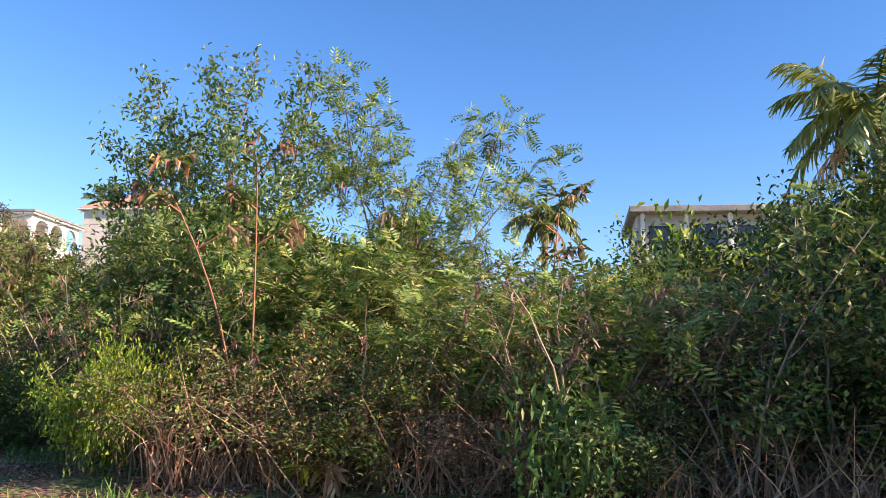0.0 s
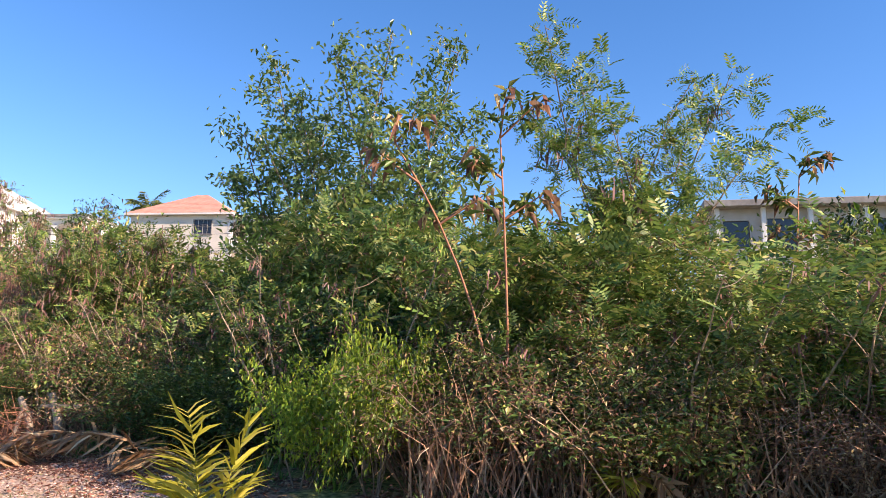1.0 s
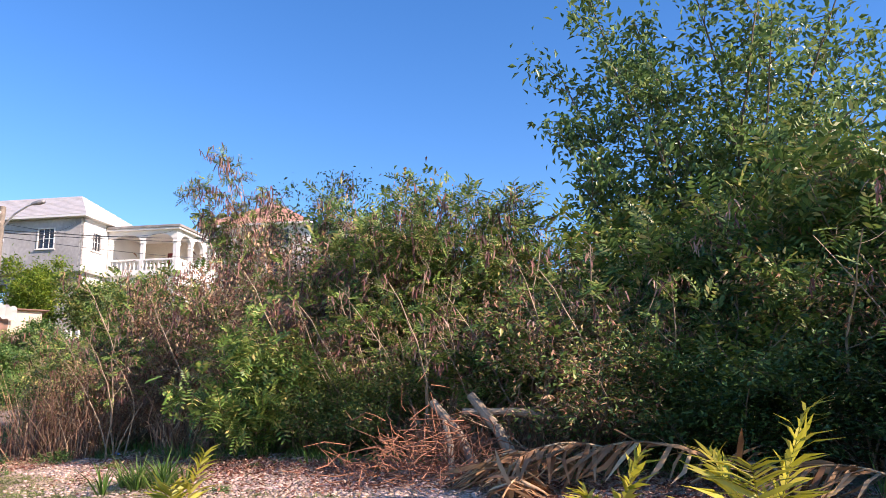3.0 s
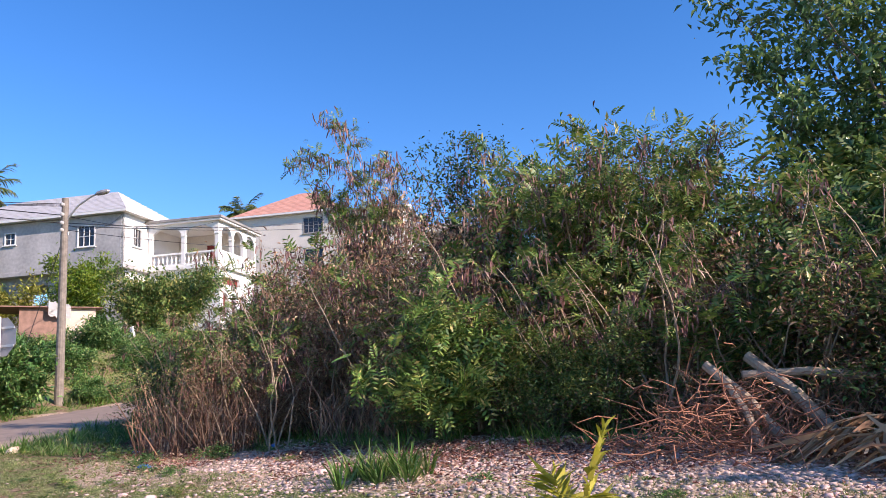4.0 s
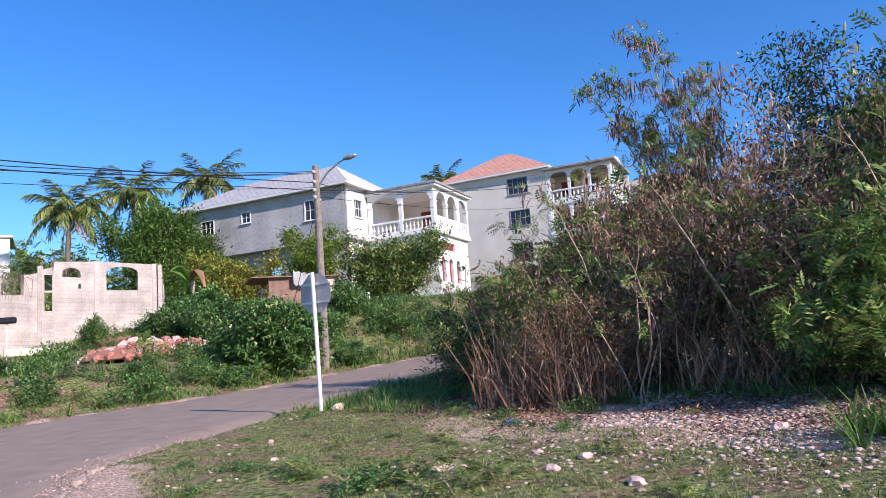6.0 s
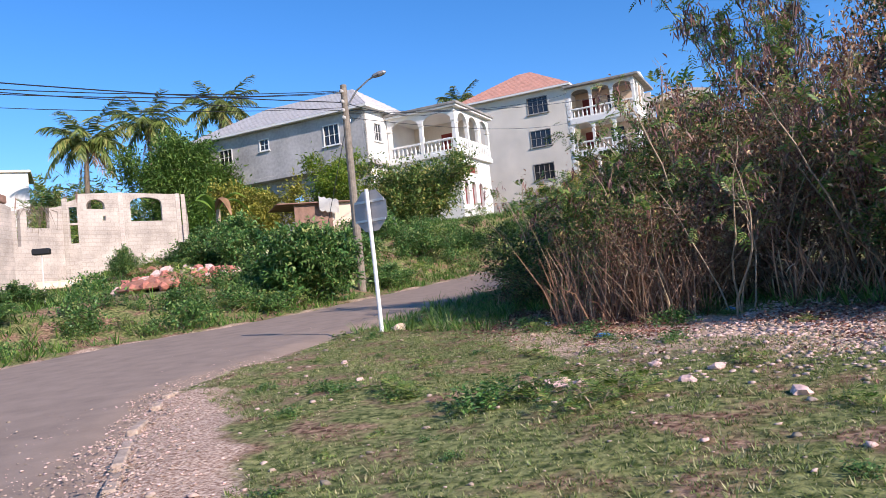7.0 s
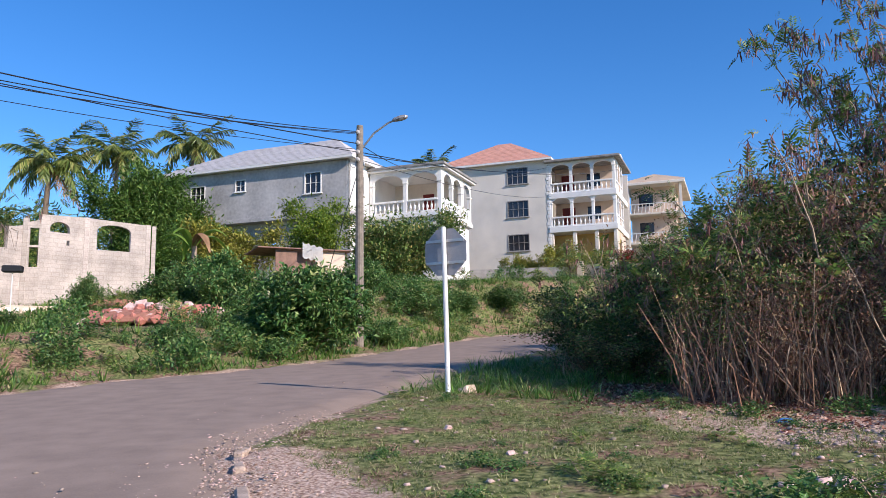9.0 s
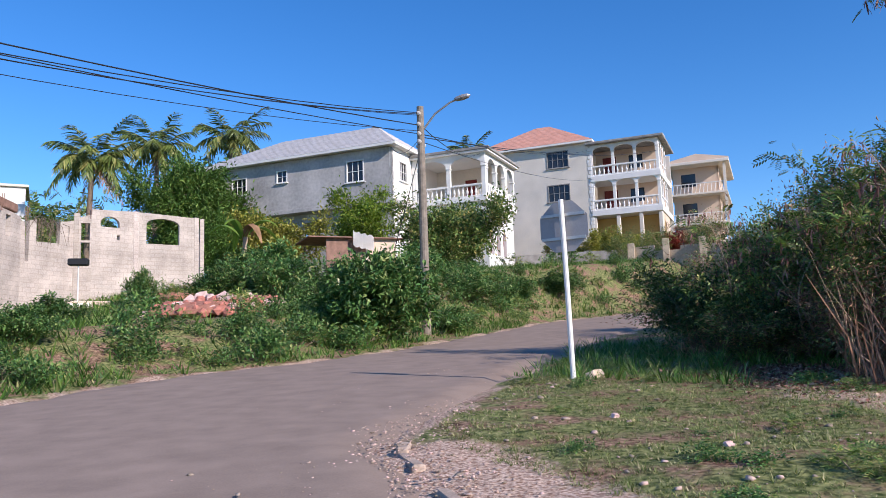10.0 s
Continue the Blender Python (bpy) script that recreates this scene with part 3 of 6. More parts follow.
def frond_arrays(rng, base, az, length, rise, fall, pairs=30, leaf_len=0.6, leaf_w=0.045, hang=0.5, fray=0.0, out=1.0):
    """One feather-shaped palm frond: midrib points and leaflets."""
    d = np.array([np.cos(az), np.sin(az), 0])
    side = np.array([-np.sin(az), np.cos(az), 0])
    ts = np.linspace(0, 1, 12)
    mid = base + d * (out * length * ts * (1 - 0.18 * fall * ts))[:, None] + np.array([0, 0, 1.0]) * (length * (rise * ts - fall * ts ** 2.2))[:, None]
    mid = mid + side * (rng.normal(0, 0.05) * length * ts ** 2)[:, None]
    segs = [(mid[i], mid[i + 1], 0.035 * length / 3 * (1 - ts[i] * 0.85), 0.035 * length / 3 * (1 - ts[i + 1] * 0.85)) for i in range(11)]
    u = np.repeat(np.linspace(0.14, 1, pairs), 2)
    sx = np.tile([-1.0, 1.0], pairs)
    p = np.stack([np.interp(u, ts, mid[:, k]) for k in range(3)], -1)
    tang = np.stack([np.interp(np.clip(u + 0.03, 0, 1.0), ts, mid[:, k]) - np.interp(np.clip(u - 0.03, 0, 1), ts, mid[:, k]) for k in range(3)], -1)
    tang /= np.linalg.norm(tang, axis=1, keepdims=True) + 1e-9
    dr = side * sx[:, None] * 1.0 + tang * (0.55 + 0.5 * u[:, None]) + np.array([0, 0, -1.0]) * (hang * rng.uniform(0.5, 1.3, len(u)))[:, None] + rng.normal(0, 0.09 + fray, (len(u), 3))
    ll = leaf_len * (0.45 + 0.75 * np.sin(np.pi * (u * 0.8 + 0.12))) * rng.uniform(0.8, 1.1, len(u))
    wv = leaf_w / leaf_len
    tv = [(-wv * 0.5, 0, 0), (wv * 0.5, 0, 0), (wv * 0.6, 0.5, -0.05), (-wv * 0.6, 0.5, -0.05), (wv * 0.05, 1, -0.3), (-wv * 0.05, 1, -0.3)]
    keep = rng.random(len(u)) > fray * 0.4
    lv, lf = scatter(tv, [(0, 1, 2, 3), (3, 2, 4, 5)], frames(dr[keep], rng), p[keep], ll[keep])
    return segs, lv, lf


def join_arrays(items):
    vs, fs, o = [], [], 0
    for v, f in items:
        vs.append(v)
        fs.append(f + o)
        o += len(v)
    return np.concatenate(vs), np.concatenate(fs)


def palm(seed, m, height=6.0, fronds=20, length=2.6, name="coconut_palm", label="tall coconut palm with arching green fronds", lean=(0.3, 0.1), leaf=M_PALM, r=0.14, dead=3):
    rng = np.random.default_rng(seed)
    ob = thing(name, m, label, "palm tree", "coconut palms")
    t = np.linspace(0, 1, 14)
    pts = np.stack([lean[0] * t ** 1.6 * height * 0.3, lean[1] * t ** 1.6 * height * 0.3, t * height], -1)
    part("trunk", tube_bm(pts, r * 1.25, r * 0.75, 10), M_BARK, ob)
    top = pts[-1]
    items, dry = [], []
    for i in range(fronds):
        az = i * 2.399 + rng.normal(0, 0.15)
        f = i / fronds
        rise, fall = 1.25 - 1.2 * f, 0.42 + 0.5 * f
        segs, lv, lf = frond_arrays(rng, top, az, length * rng.uniform(0.85, 1.1), rise, fall, 34, length * 0.27, 0.085, 0.35 + 0.8 * f)
        items += [tubes(segs), (lv, lf)]
    for i in range(dead):
        segs, lv, lf = frond_arrays(rng, top - np.array([0, 0, 0.1]), rng.uniform(0, 6.28), length * 0.8, -0.6, 0.5, 22, length * 0.2, 0.04, 1.2, 0.2)
        dry += [tubes(segs), (lv, lf)]
    child("crown", np_mesh("crown", *join_arrays(items), leaf), ob)
    if dry:
        child("dead_foliage", np_mesh("dead_foliage", *join_arrays(dry), M_FROND_DRY), ob)
    nuts = []
    for i in range(5):
        b = bmesh.new()
        bmesh.ops.create_icosphere(b, subdivisions=1, radius=0.13, matrix=Matrix.Translation(Vector(top) + Vector((0.22 * math.cos(i * 1.3), 0.22 * math.sin(i * 1.3), -0.22))))
        nuts.append(b)
    for b in nuts:
        part("coconut", b, M_OCHRE, ob)
    return ob
# ---------------------------------------------------------------- buildings
FRONT = Matrix()


def side_face(x):
    """Turns a wall drawn as a front into one facing right, at that x; its own x runs back along y."""
    return Matrix.Translation((x, 0, 0)) @ Matrix.Rotation(radians(90), 4, "Z")


def window(parent, x0, z0, x1, z1, face=FRONT, bars=2, glass=M_GLASS, frame_mat=M_WHITE, rows=1, proud=0.04):
    """A framed window set in its opening: frame, sill, panes, bars."""
    wn = child("window", None, parent)
    wn.matrix_basis = face @ Matrix.Translation((x0, 0, z0))
    w_, h_ = x1 - x0, z1 - z0
    b = 0.04
    part("frame", wall_bm(rect(-b, -b, w_ + b, h_ + b), [rect(0.03, 0.03, w_ - 0.03, h_ - 0.03)], 0.1, Matrix.Translation((0, -proud, 0))), frame_mat, wn)
    part("sill", box_bm(-0.14, -proud - 0.08, -b - 0.06, w_ + 0.14, 0.02, -b, 0.01), frame_mat, wn)
    part("pane", box_bm(0.03, 0.08, 0.03, w_ - 0.03, 0.1, h_ - 0.03), glass, wn)
    for i in range(1, bars + 1):
        x = w_ * i / (bars + 1)
        part("bar", box_bm(x - 0.018, 0.03, 0.03, x + 0.018, 0.07, h_ - 0.03), frame_mat, wn)
    for i in range(1, rows + 1):
        z = h_ * i / (rows + 1)
        part("bar", box_bm(0.03, 0.025, z - 0.015, w_ - 0.03, 0.065, z + 0.015), frame_mat, wn)
    return wn


BALUSTER = [(0.035, 0), (0.06, 0.02), (0.045, 0.08), (0.085, 0.2), (0.075, 0.3), (0.035, 0.42), (0.05, 0.55), (0.05, 0.6)]


def balustrade(parent, x0, x1, z, face=FRONT, step=0.3, mat=M_WHITE, height=0.9):
    """Rails with turned balusters between them."""
    ob = child("balustrade", None, parent)
    ob.matrix_basis = face @ Matrix.Translation((x0, 0, z))
    ln = x1 - x0
    part("top_rail", box_bm(0, -0.02, height - 0.14, ln, 0.2, height, 0.02), mat, ob)
    part("bottom_rail", box_bm(0, 0.0, 0, ln, 0.18, 0.12, 0.01), mat, ob)
    bm = lathe_bm([(r, 0.12 + h * (height - 0.26) / 0.6) for r, h in BALUSTER], 7)
    me = bpy.data.meshes.new("baluster")
    bm.to_mesh(me)
    bm.free()
    me.materials.append(mat)
    n = max(2, int(ln / step))
    for i in range(n):
        child("baluster", me, ob).location = ((i + 0.5) * ln / n, 0.09, 0)
    return ob


def arcade(parent, x0, x1, z, top, count, face=FRONT, post=0.26, spring=0.5, mat=M_WHITE, crown=0.35):
    """A row of arches on posts: one wall with the arched openings, and mouldings on the posts."""
    span = (x1 - x0 - post) / count
    holes = [arch(x0 + post + i * span, z, x0 + i * span + span, top - crown, spring) for i in range(count)]
    outline = [(x0, z)]
    for h in holes:
        outline += [h[0]] + h[2:][::-1] + [h[1]]
    outline += [(x1, z), (x1, top), (x0, top)]
    ob = part("arcade", wall_bm(outline, [], 0.24, face), mat, parent)
    for i in range(count + 1):
        x = x0 + i * span
        for zz, g in ((top - crown - spring - 0.1, 0.05), (z, 0.03)):
            part("moulding", box_bm(x - g, -g, zz, x + post + g, 0.24 + g, zz + 0.12, 0.02), mat, ob).matrix_basis = face
    return ob


def hip_roof(parent, x0, y0, x1, y1, z, rise, mat, over=0.5, fascia=M_WHITE, run=None):
    """A hipped roof with courses of shingles stepped one over the other, on a fascia board."""
    X0, Y0, X1, Y1 = x0 - over, y0 - over, x1 + over, y1 + over
    for a in ((X0, Y0, X1, Y0 + 0.06), (X0, Y1 - 0.06, X1, Y1), (X0, Y0 + 0.06, X0 + 0.06, Y1 - 0.06), (X1 - 0.06, Y0 + 0.06, X1, Y1 - 0.06)):
        part("fascia", box_bm(a[0], a[1], z, a[2], a[3], z + 0.19, 0.008), fascia, parent)
    part("soffit", box_bm(X0 + 0.06, Y0 + 0.06, z + 0.02, X1 - 0.06, Y1 - 0.06, z + 0.06), fascia, parent)
    bm = bmesh.new()
    half = min(X1 - X0, Y1 - Y0) / 2
    ends = (run or half) / half
    n = 14
    z += 0.17
    for i in range(n):
        a, b = half * i / n, half * (i + 1) / n
        za, zb = z + rise * i / n + 0.03, z + rise * (i + 1) / n
        o = [(X0 + a, Y0 + a), (X1 - a * ends, Y0 + a), (X1 - a * ends, Y1 - a), (X0 + a, Y1 - a)]
        q = [(X0 + b, Y0 + b), (X1 - b * ends, Y0 + b), (X1 - b * ends, Y1 - b), (X0 + b, Y1 - b)]
        lo, mi, hi = ([bm.verts.new((*c, zz)) for c in ring] for ring, zz in ((o, za - 0.03), (o, za), (q, zb)))
        for j in range(4):
            k = (j + 1) % 4
            bm.faces.new((lo[j], lo[k], mi[k], mi[j]))
            bm.faces.new((mi[j], mi[k], hi[k], hi[j]))
    bmesh.ops.remove_doubles(bm, verts=bm.verts[:], dist=0.001)
    return part("roof", bm, mat, parent)


def build_grey_house():
    ob = thing("house", pose(-36.28, 53.24, 10.06, 0, 0, -6), "two-storey grey rendered house with white arched balcony", "house")
    wins = [(-12.7, 1.45, -11.5, 2.6), (-8.9, 1.95, -8.1, 2.75), (-3.35, 1.35, -2.1, 2.75)]
    holes = [rect(*w_) for w_ in wins]
    # grey front, white sunlit side: how the sun falls is put into their colours
    part("front_wall", wall_bm(rect(-15.2, 0, 0, 3.4), holes, 0.2), M_RENDERED, ob, "stained grey rendered wall, shade partly in its grey")
    part("side_wall", wall_bm(rect(0, 0, 8, 3.4), [rect(1.1, 1.35, 2.1, 2.6)], 0.2, side_face(0)), M_WHITE, ob)
    part("end_wall", box_bm(-15.2, 0.2, 0, -15, 8, 3.4), M_RENDERED, ob)
    part("back_wall", box_bm(-15.2, 8, 0, 0, 8.2, 3.4), M_RENDERED, ob)
    # slab takes the same grey, for the shade at its overhang
    part("floor_slab", box_bm(-15.25, -0.06, -0.28, 0.06, 8.2, 0, 0.01), M_RENDERED, ob)
    part("lower_wall", wall_bm(rect(-15, -6.5, -0.3, -0.28), [rect(-7.2, -2.2, -6.0, -0.9), rect(-12, -2.2, -10.8, -0.9)], 0.2, Matrix.Translation((0, 0.7, 0))), M_RENDERED, ob)
    part("lower_side_wall", wall_bm(rect(0.7, -6.5, 8, -0.28), [], 0.2, side_face(-0.3)), M_WHITE, ob)
    for x0, z0, x1, z1 in wins:
        window(ob, x0, z0, x1, z1, FRONT, 2 if x1 - x0 > 1 else 1)
    window(ob, 1.1, 1.35, 2.1, 2.6, side_face(0), 2)
    hip_roof(ob, -15.2, 0, 0, 8.2, 3.4, 2.6, M_ROOF_GREY, run=3.7)
    # balcony wing
    y0, x1 = 2.9, 5.3
    f = Matrix.Translation((0, y0, 0))
    part("balcony_floor", box_bm(0.02, y0 - 0.06, -0.25, x1 + 0.06, 9.2, 0.05, 0.02), M_WHITE, ob)
    arcade(ob, 0.06, x1, 0.05, 3.1, 2, f, 0.26, 0.6)
    arcade(ob, 3.14, 9.0, 0.05, 3.1, 3, side_face(x1), 0.26, 0.75)
    balustrade(ob, 0.3, 2.6, 0.05, f)
    balustrade(ob, 2.9, x1 - 0.25, 0.05, f)
    part("balcony_parapet", wall_bm(rect(3.2, 0.05, 9.0, 1.0), [rect(3.5 + i * 0.36, 0.25, 3.62 + i * 0.36, 0.85) for i in range(15)], 0.16, side_face(x1 - 0.03)), M_WHITE, ob)
    part("balcony_roof", box_bm(-0.02, y0 - 0.35, 3.1, x1 + 0.4, 9.3, 3.3, 0.03), M_SLAB, ob, "weathered flat concrete roof slab")
    part("balcony_roof_edge", box_bm(0.02, y0 - 0.28, 2.98, x1 + 0.3, 9.25, 3.1), M_WHITE, ob)
    part("back_room_wall", wall_bm(rect(0, 0.05, x1, 3.0), [rect(2.2, 0.1, 3.1, 2.2)], 0.2, Matrix.Translation((0, 7.2, 0))), M_CREAM, ob)
    part("doorway", box_bm(2.2, 7.28, 0.06, 3.1, 7.33, 2.2), M_MAROON, ob)
    # storey below the balcony
    part("lower_front_wall", wall_bm(rect(0, -6.5, x1, -0.25), [], 0.2, Matrix.Translation((0, y0 + 0.2, 0))), M_WHITE, ob)
    doors = [arch(4.0, -3.6, 4.7, -1.9, 0.35), arch(5.3, -3.6, 6.0, -1.9, 0.35), arch(6.6, -3.6, 7.3, -1.9, 0.35)]
    part("lower_arcade_wall", wall_bm(rect(3.3, -6.5, 9.0, -0.25), doors + [rect(3.9, -1.3, 6.6, -0.75)], 0.2, side_face(x1 - 0.2)), M_WHITE, ob)
    part("shutter", box_bm(x1 - 0.5, 3.5, -4.4, x1 - 0.42, 8.8, -0.6), M_MAROON, ob)


def build_cream_house():
    ob = thing("house", pose(-26.33, 74.01, 10.33, 0, 0, -6), "three-storey cream house with salmon hipped roof and arched balconies", "house")
    floors = (-1.8, 1.25, 4.25)
    holes = [rect(-3.3, z + 1.15, -1.4, z + 2.6) for z in floors]
    part("front_wall", wall_bm(rect(-10, -4.6, 0.4, 7.35), holes, 0.22), M_CREAM, ob)
    part("back_wall", box_bm(-10, 9, -4.6, 6.2, 9.2, 7.35), M_CREAM, ob)
    part("end_wall", box_bm(-10, 0.22, -4.6, -9.8, 9, 7.35), M_CREAM, ob)
    for z in floors:
        window(ob, -3.3, z + 1.15, -1.4, z + 2.6, FRONT, 3, frame_mat=M_SLAB)
    hip_roof(ob, -10, 0, 0.4, 9.2, 7.3, 3.1, M_ROOF_RED)
    for q in range(30):
        part("quoin", box_bm(0.28 if q % 2 else 0.36, -0.035, -3.0 + q * 0.34, 0.62, 0.0, -2.72 + q * 0.34, 0.01), M_WHITE, ob)
    x0, x1 = 0.5, 6.3
    for z in floors[1:]:
        part("balcony_floor", box_bm(x0, -0.1, z - 0.5, x1 + 0.1, 7, z, 0.02), M_WHITE, ob)
        arcade(ob, x0, x1, z, z + 2.75, 3, FRONT, 0.24, 0.4, M_WHITE, 0.2)
        arcade(ob, 0.24, 4.6, z, z + 2.75, 3, side_face(x1), 0.24, 0.45, M_WHITE, 0.2)
        balustrade(ob, x0 + 0.2, x1 - 0.2, z, FRONT, 0.36)
        balustrade(ob, 0.3, 4.4, z, side_face(x1), 0.36)
        part("inner_wall", wall_bm(rect(x0, z, x1, z + 2.7), [rect(1.1, z + 0.1, 2.3, z + 2.1), rect(3.4, z + 0.9, 4.6, z + 2.1)], 0.2, Matrix.Translation((0, 2.6, 0))), M_PEACH, ob)
        part("shutter_door", box_bm(1.1, 2.64, z + 0.05, 2.3, 2.7, z + 2.1), M_MAROON, ob)
        part("inner_window", box_bm(3.4, 2.68, z + 0.9, 4.6, 2.72, z + 2.1), M_GLASS, ob)
    part("balcony_roof", box_bm(0.2, -0.5, 7.0, x1 + 0.5, 7, 7.2, 0.03), M_SLAB, ob, "weathered flat concrete roof slab")
    gable = [(-0.5, 7.2), (5.2, 7.2), (2.2, 7.75)]
    part("gable", wall_bm(gable, [], 0.2, side_face(x1 + 0.3)), M_WHITE, ob)
    z = floors[0]
    part("ground_wall", box_bm(x0, 1.6, z - 2.6, x1, 1.8, z + 2.5), M_OCHRE, ob)
    for x in (x0, 2.5, 4.4, x1 - 0.3):
        part("column", box_bm(x, 0.0, z - 2.6, x + 0.32, 0.32, z + 2.5, 0.03), M_CREAM, ob)
    part("ground_side_wall", wall_bm(rect(0.3, z - 2.6, 5, z + 2.5), [arch(1.2, z, 2.6, z + 1.9, 0.5)], 0.2, side_face(x1)), M_PEACH, ob)
    part("garage_door", box_bm(x1 - 0.35, 1.0, z - 1, x1 - 0.28, 3, z + 2), M_MAROON, ob)


def build_peach_house():
    """The next house up the hill, peach with flat roofs."""
    a = pose(-19.2, 86.5, 9.9, 0, 0, -6)
    ob = thing("house", a, "three-storey peach house with iron-railed balconies, further up", "house")
    for i, z in enumerate((-4.5, -1.5, 1.7, 4.7)):
        part("storey_wall", wall_bm(rect(0, z, 4.4, z + 2.8), [rect(0.8, z + 0.9, 2.2, z + 2.2)], 0.2, Matrix.Translation((0, 1.4, 0))), M_PEACH, ob)
        part("side_wall", wall_bm(rect(1.4, z, 10, z + 2.8), [rect(2.6, z + 0.9, 4.2, z + 2.2), rect(6, z + 0.9, 7.6, z + 2.2)], 0.2, side_face(4.4)), M_PEACH, ob)
        part("floor_slab", box_bm(-0.3, 0.0, z - 0.2, 5.2, 10, z, 0.02), M_CREAM, ob)
        part("glazing", box_bm(0.8, 1.5, z + 0.9, 2.2, 1.54, z + 2.2), M_GLASS, ob)
        part("glazing", box_bm(4.2, 2.6, z + 0.9, 4.26, 7.6, z + 2.2), M_GLASS, ob)
        for x in (-0.25, 4.9):
            part("post", box_bm(x, 0.05, z, x + 0.25, 0.3, z + 2.8), M_CREAM, ob)
        rail = child("railing", None, ob)
        part("rail", box_bm(-0.2, 0.1, z + 0.9, 5.1, 0.18, z + 0.98), M_WHITE, rail)
        for k in range(14):
            part("bar", tube_bm([(0.05 + k * 0.36, 0.14, z), (0.2 + k * 0.36, 0.14, z + 0.92)], 0.03, 0.03, 5), M_WHITE, rail)
    part("roof_slab", box_bm(-0.6, -0.4, 7.5, 5.5, 10.3, 7.8, 0.03), M_CREAM, ob)
    part("parapet", wall_bm([(-0.6, 7.8), (5.5, 7.8), (5.5, 8.0), (2.5, 8.6), (-0.6, 8.0)], [], 0.2), M_PEACH, ob)


def build_simple_blocks():
    """Grey concrete house behind the thicket, and a white one with water tanks."""
    ob = thing("house", pose(12.3, 46.5, 9.2, 0, 0, -10), "unfinished grey concrete house with flat slab roof", "house")
    holes = [rect(0.5, 0.6, 2.0, 2.3), rect(3.0, 0.2, 4.6, 2.4), rect(5.8, 0.6, 7.4, 2.3), rect(9, 0.6, 10.8, 2.3), rect(12.4, 0.6, 14.4, 2.3)]
    part("front_wall", wall_bm(rect(0, -7, 16, 3.0), holes, 0.2), M_CONCRETE, ob)
    part("side_wall", box_bm(-0.2, 0, -7, 0, 7, 3.0), M_CONCRETE, ob)
    part("roof_slab", box_bm(-0.7, -0.9, 3.0, 16.7, 7.6, 3.4, 0.03), M_SLAB, ob)
    part("glazing", box_bm(0.4, 0.14, 0.1, 14.5, 0.17, 2.5), M_GLASS, ob)
    for x in (0.0, 2.6, 5.2, 8.2, 11.5, 15.6):
        part("column", box_bm(x, -0.45, -7, x + 0.25, -0.2, 3.0, 0.02), M_WHITE, ob)
    ob = thing("house", pose(-65.5, 48.2, 8.8, 0, 0, 45), "white house with black water tanks on its flat roof", "house")
    part("front_wall", wall_bm(rect(-9, -2, -0.5, 5.0), [rect(-3, 2, -1.8, 3.2)], 0.2), M_WHITE, ob)
    part("side_wall", box_bm(-0.7, 0.2, -2, -0.5, 7, 5.0), M_WHITE, ob)
    part("roof_slab", box_bm(-9.3, -0.2, 5.0, -0.3, 7, 5.2, 0.03), M_WHITE, ob)
    part("annex_wall", box_bm(-0.5, 1.5, -2, 3.2, 1.7, 4.2), M_WHITE, ob)
    part("annex_roof", box_bm(-0.5, 1.3, 4.2, 3.4, 7, 4.38, 0.02), M_CREAM, ob)
    tank = part("water_tank", lathe_bm([(0.5, 5.2), (0.55, 5.45), (0.55, 6.05), (0.5, 6.25), (0.2, 6.37), (0.18, 6.45)], 12), M_BLACK, ob, "black plastic water tank")
    tank.location = (-1.3, 1.2, 0)


build_grey_house()
build_cream_house()
build_peach_house()
build_simple_blocks()
# ---------------------------------------------------------------- street things


def build_sign():
    z = on_ground(-20.55, 18.45)
    ob = thing("road_sign", pose(-20.55, 18.45, z - 0.05, 0, 0, -14), "octagonal road sign seen from its bare metal back", "road sign")
    part("post", tube_bm([(0, 0, 0), (-0.02, 0, 1.2), (-0.05, 0, 2.42)], 0.035, 0.035, 12), M_WHITE, ob, "white painted round steel post")
    r = 0.34 / math.cos(math.pi / 8)
    pts = [(r * math.cos(math.pi / 8 + i * math.pi / 4), r * math.sin(math.pi / 8 + i * math.pi / 4)) for i in range(8)]
    part("plate", wall_bm(pts, [], 0.004, Matrix.Translation((-0.05, 0.06, 2.06))), M_SIGNBACK, ob, "bare grey aluminium plate")
    for dz in (-0.16, 0.16):
        part("brace", box_bm(-0.36, 0.035, 2.06 + dz - 0.02, 0.26, 0.058, 2.06 + dz + 0.02), M_GALV, ob)


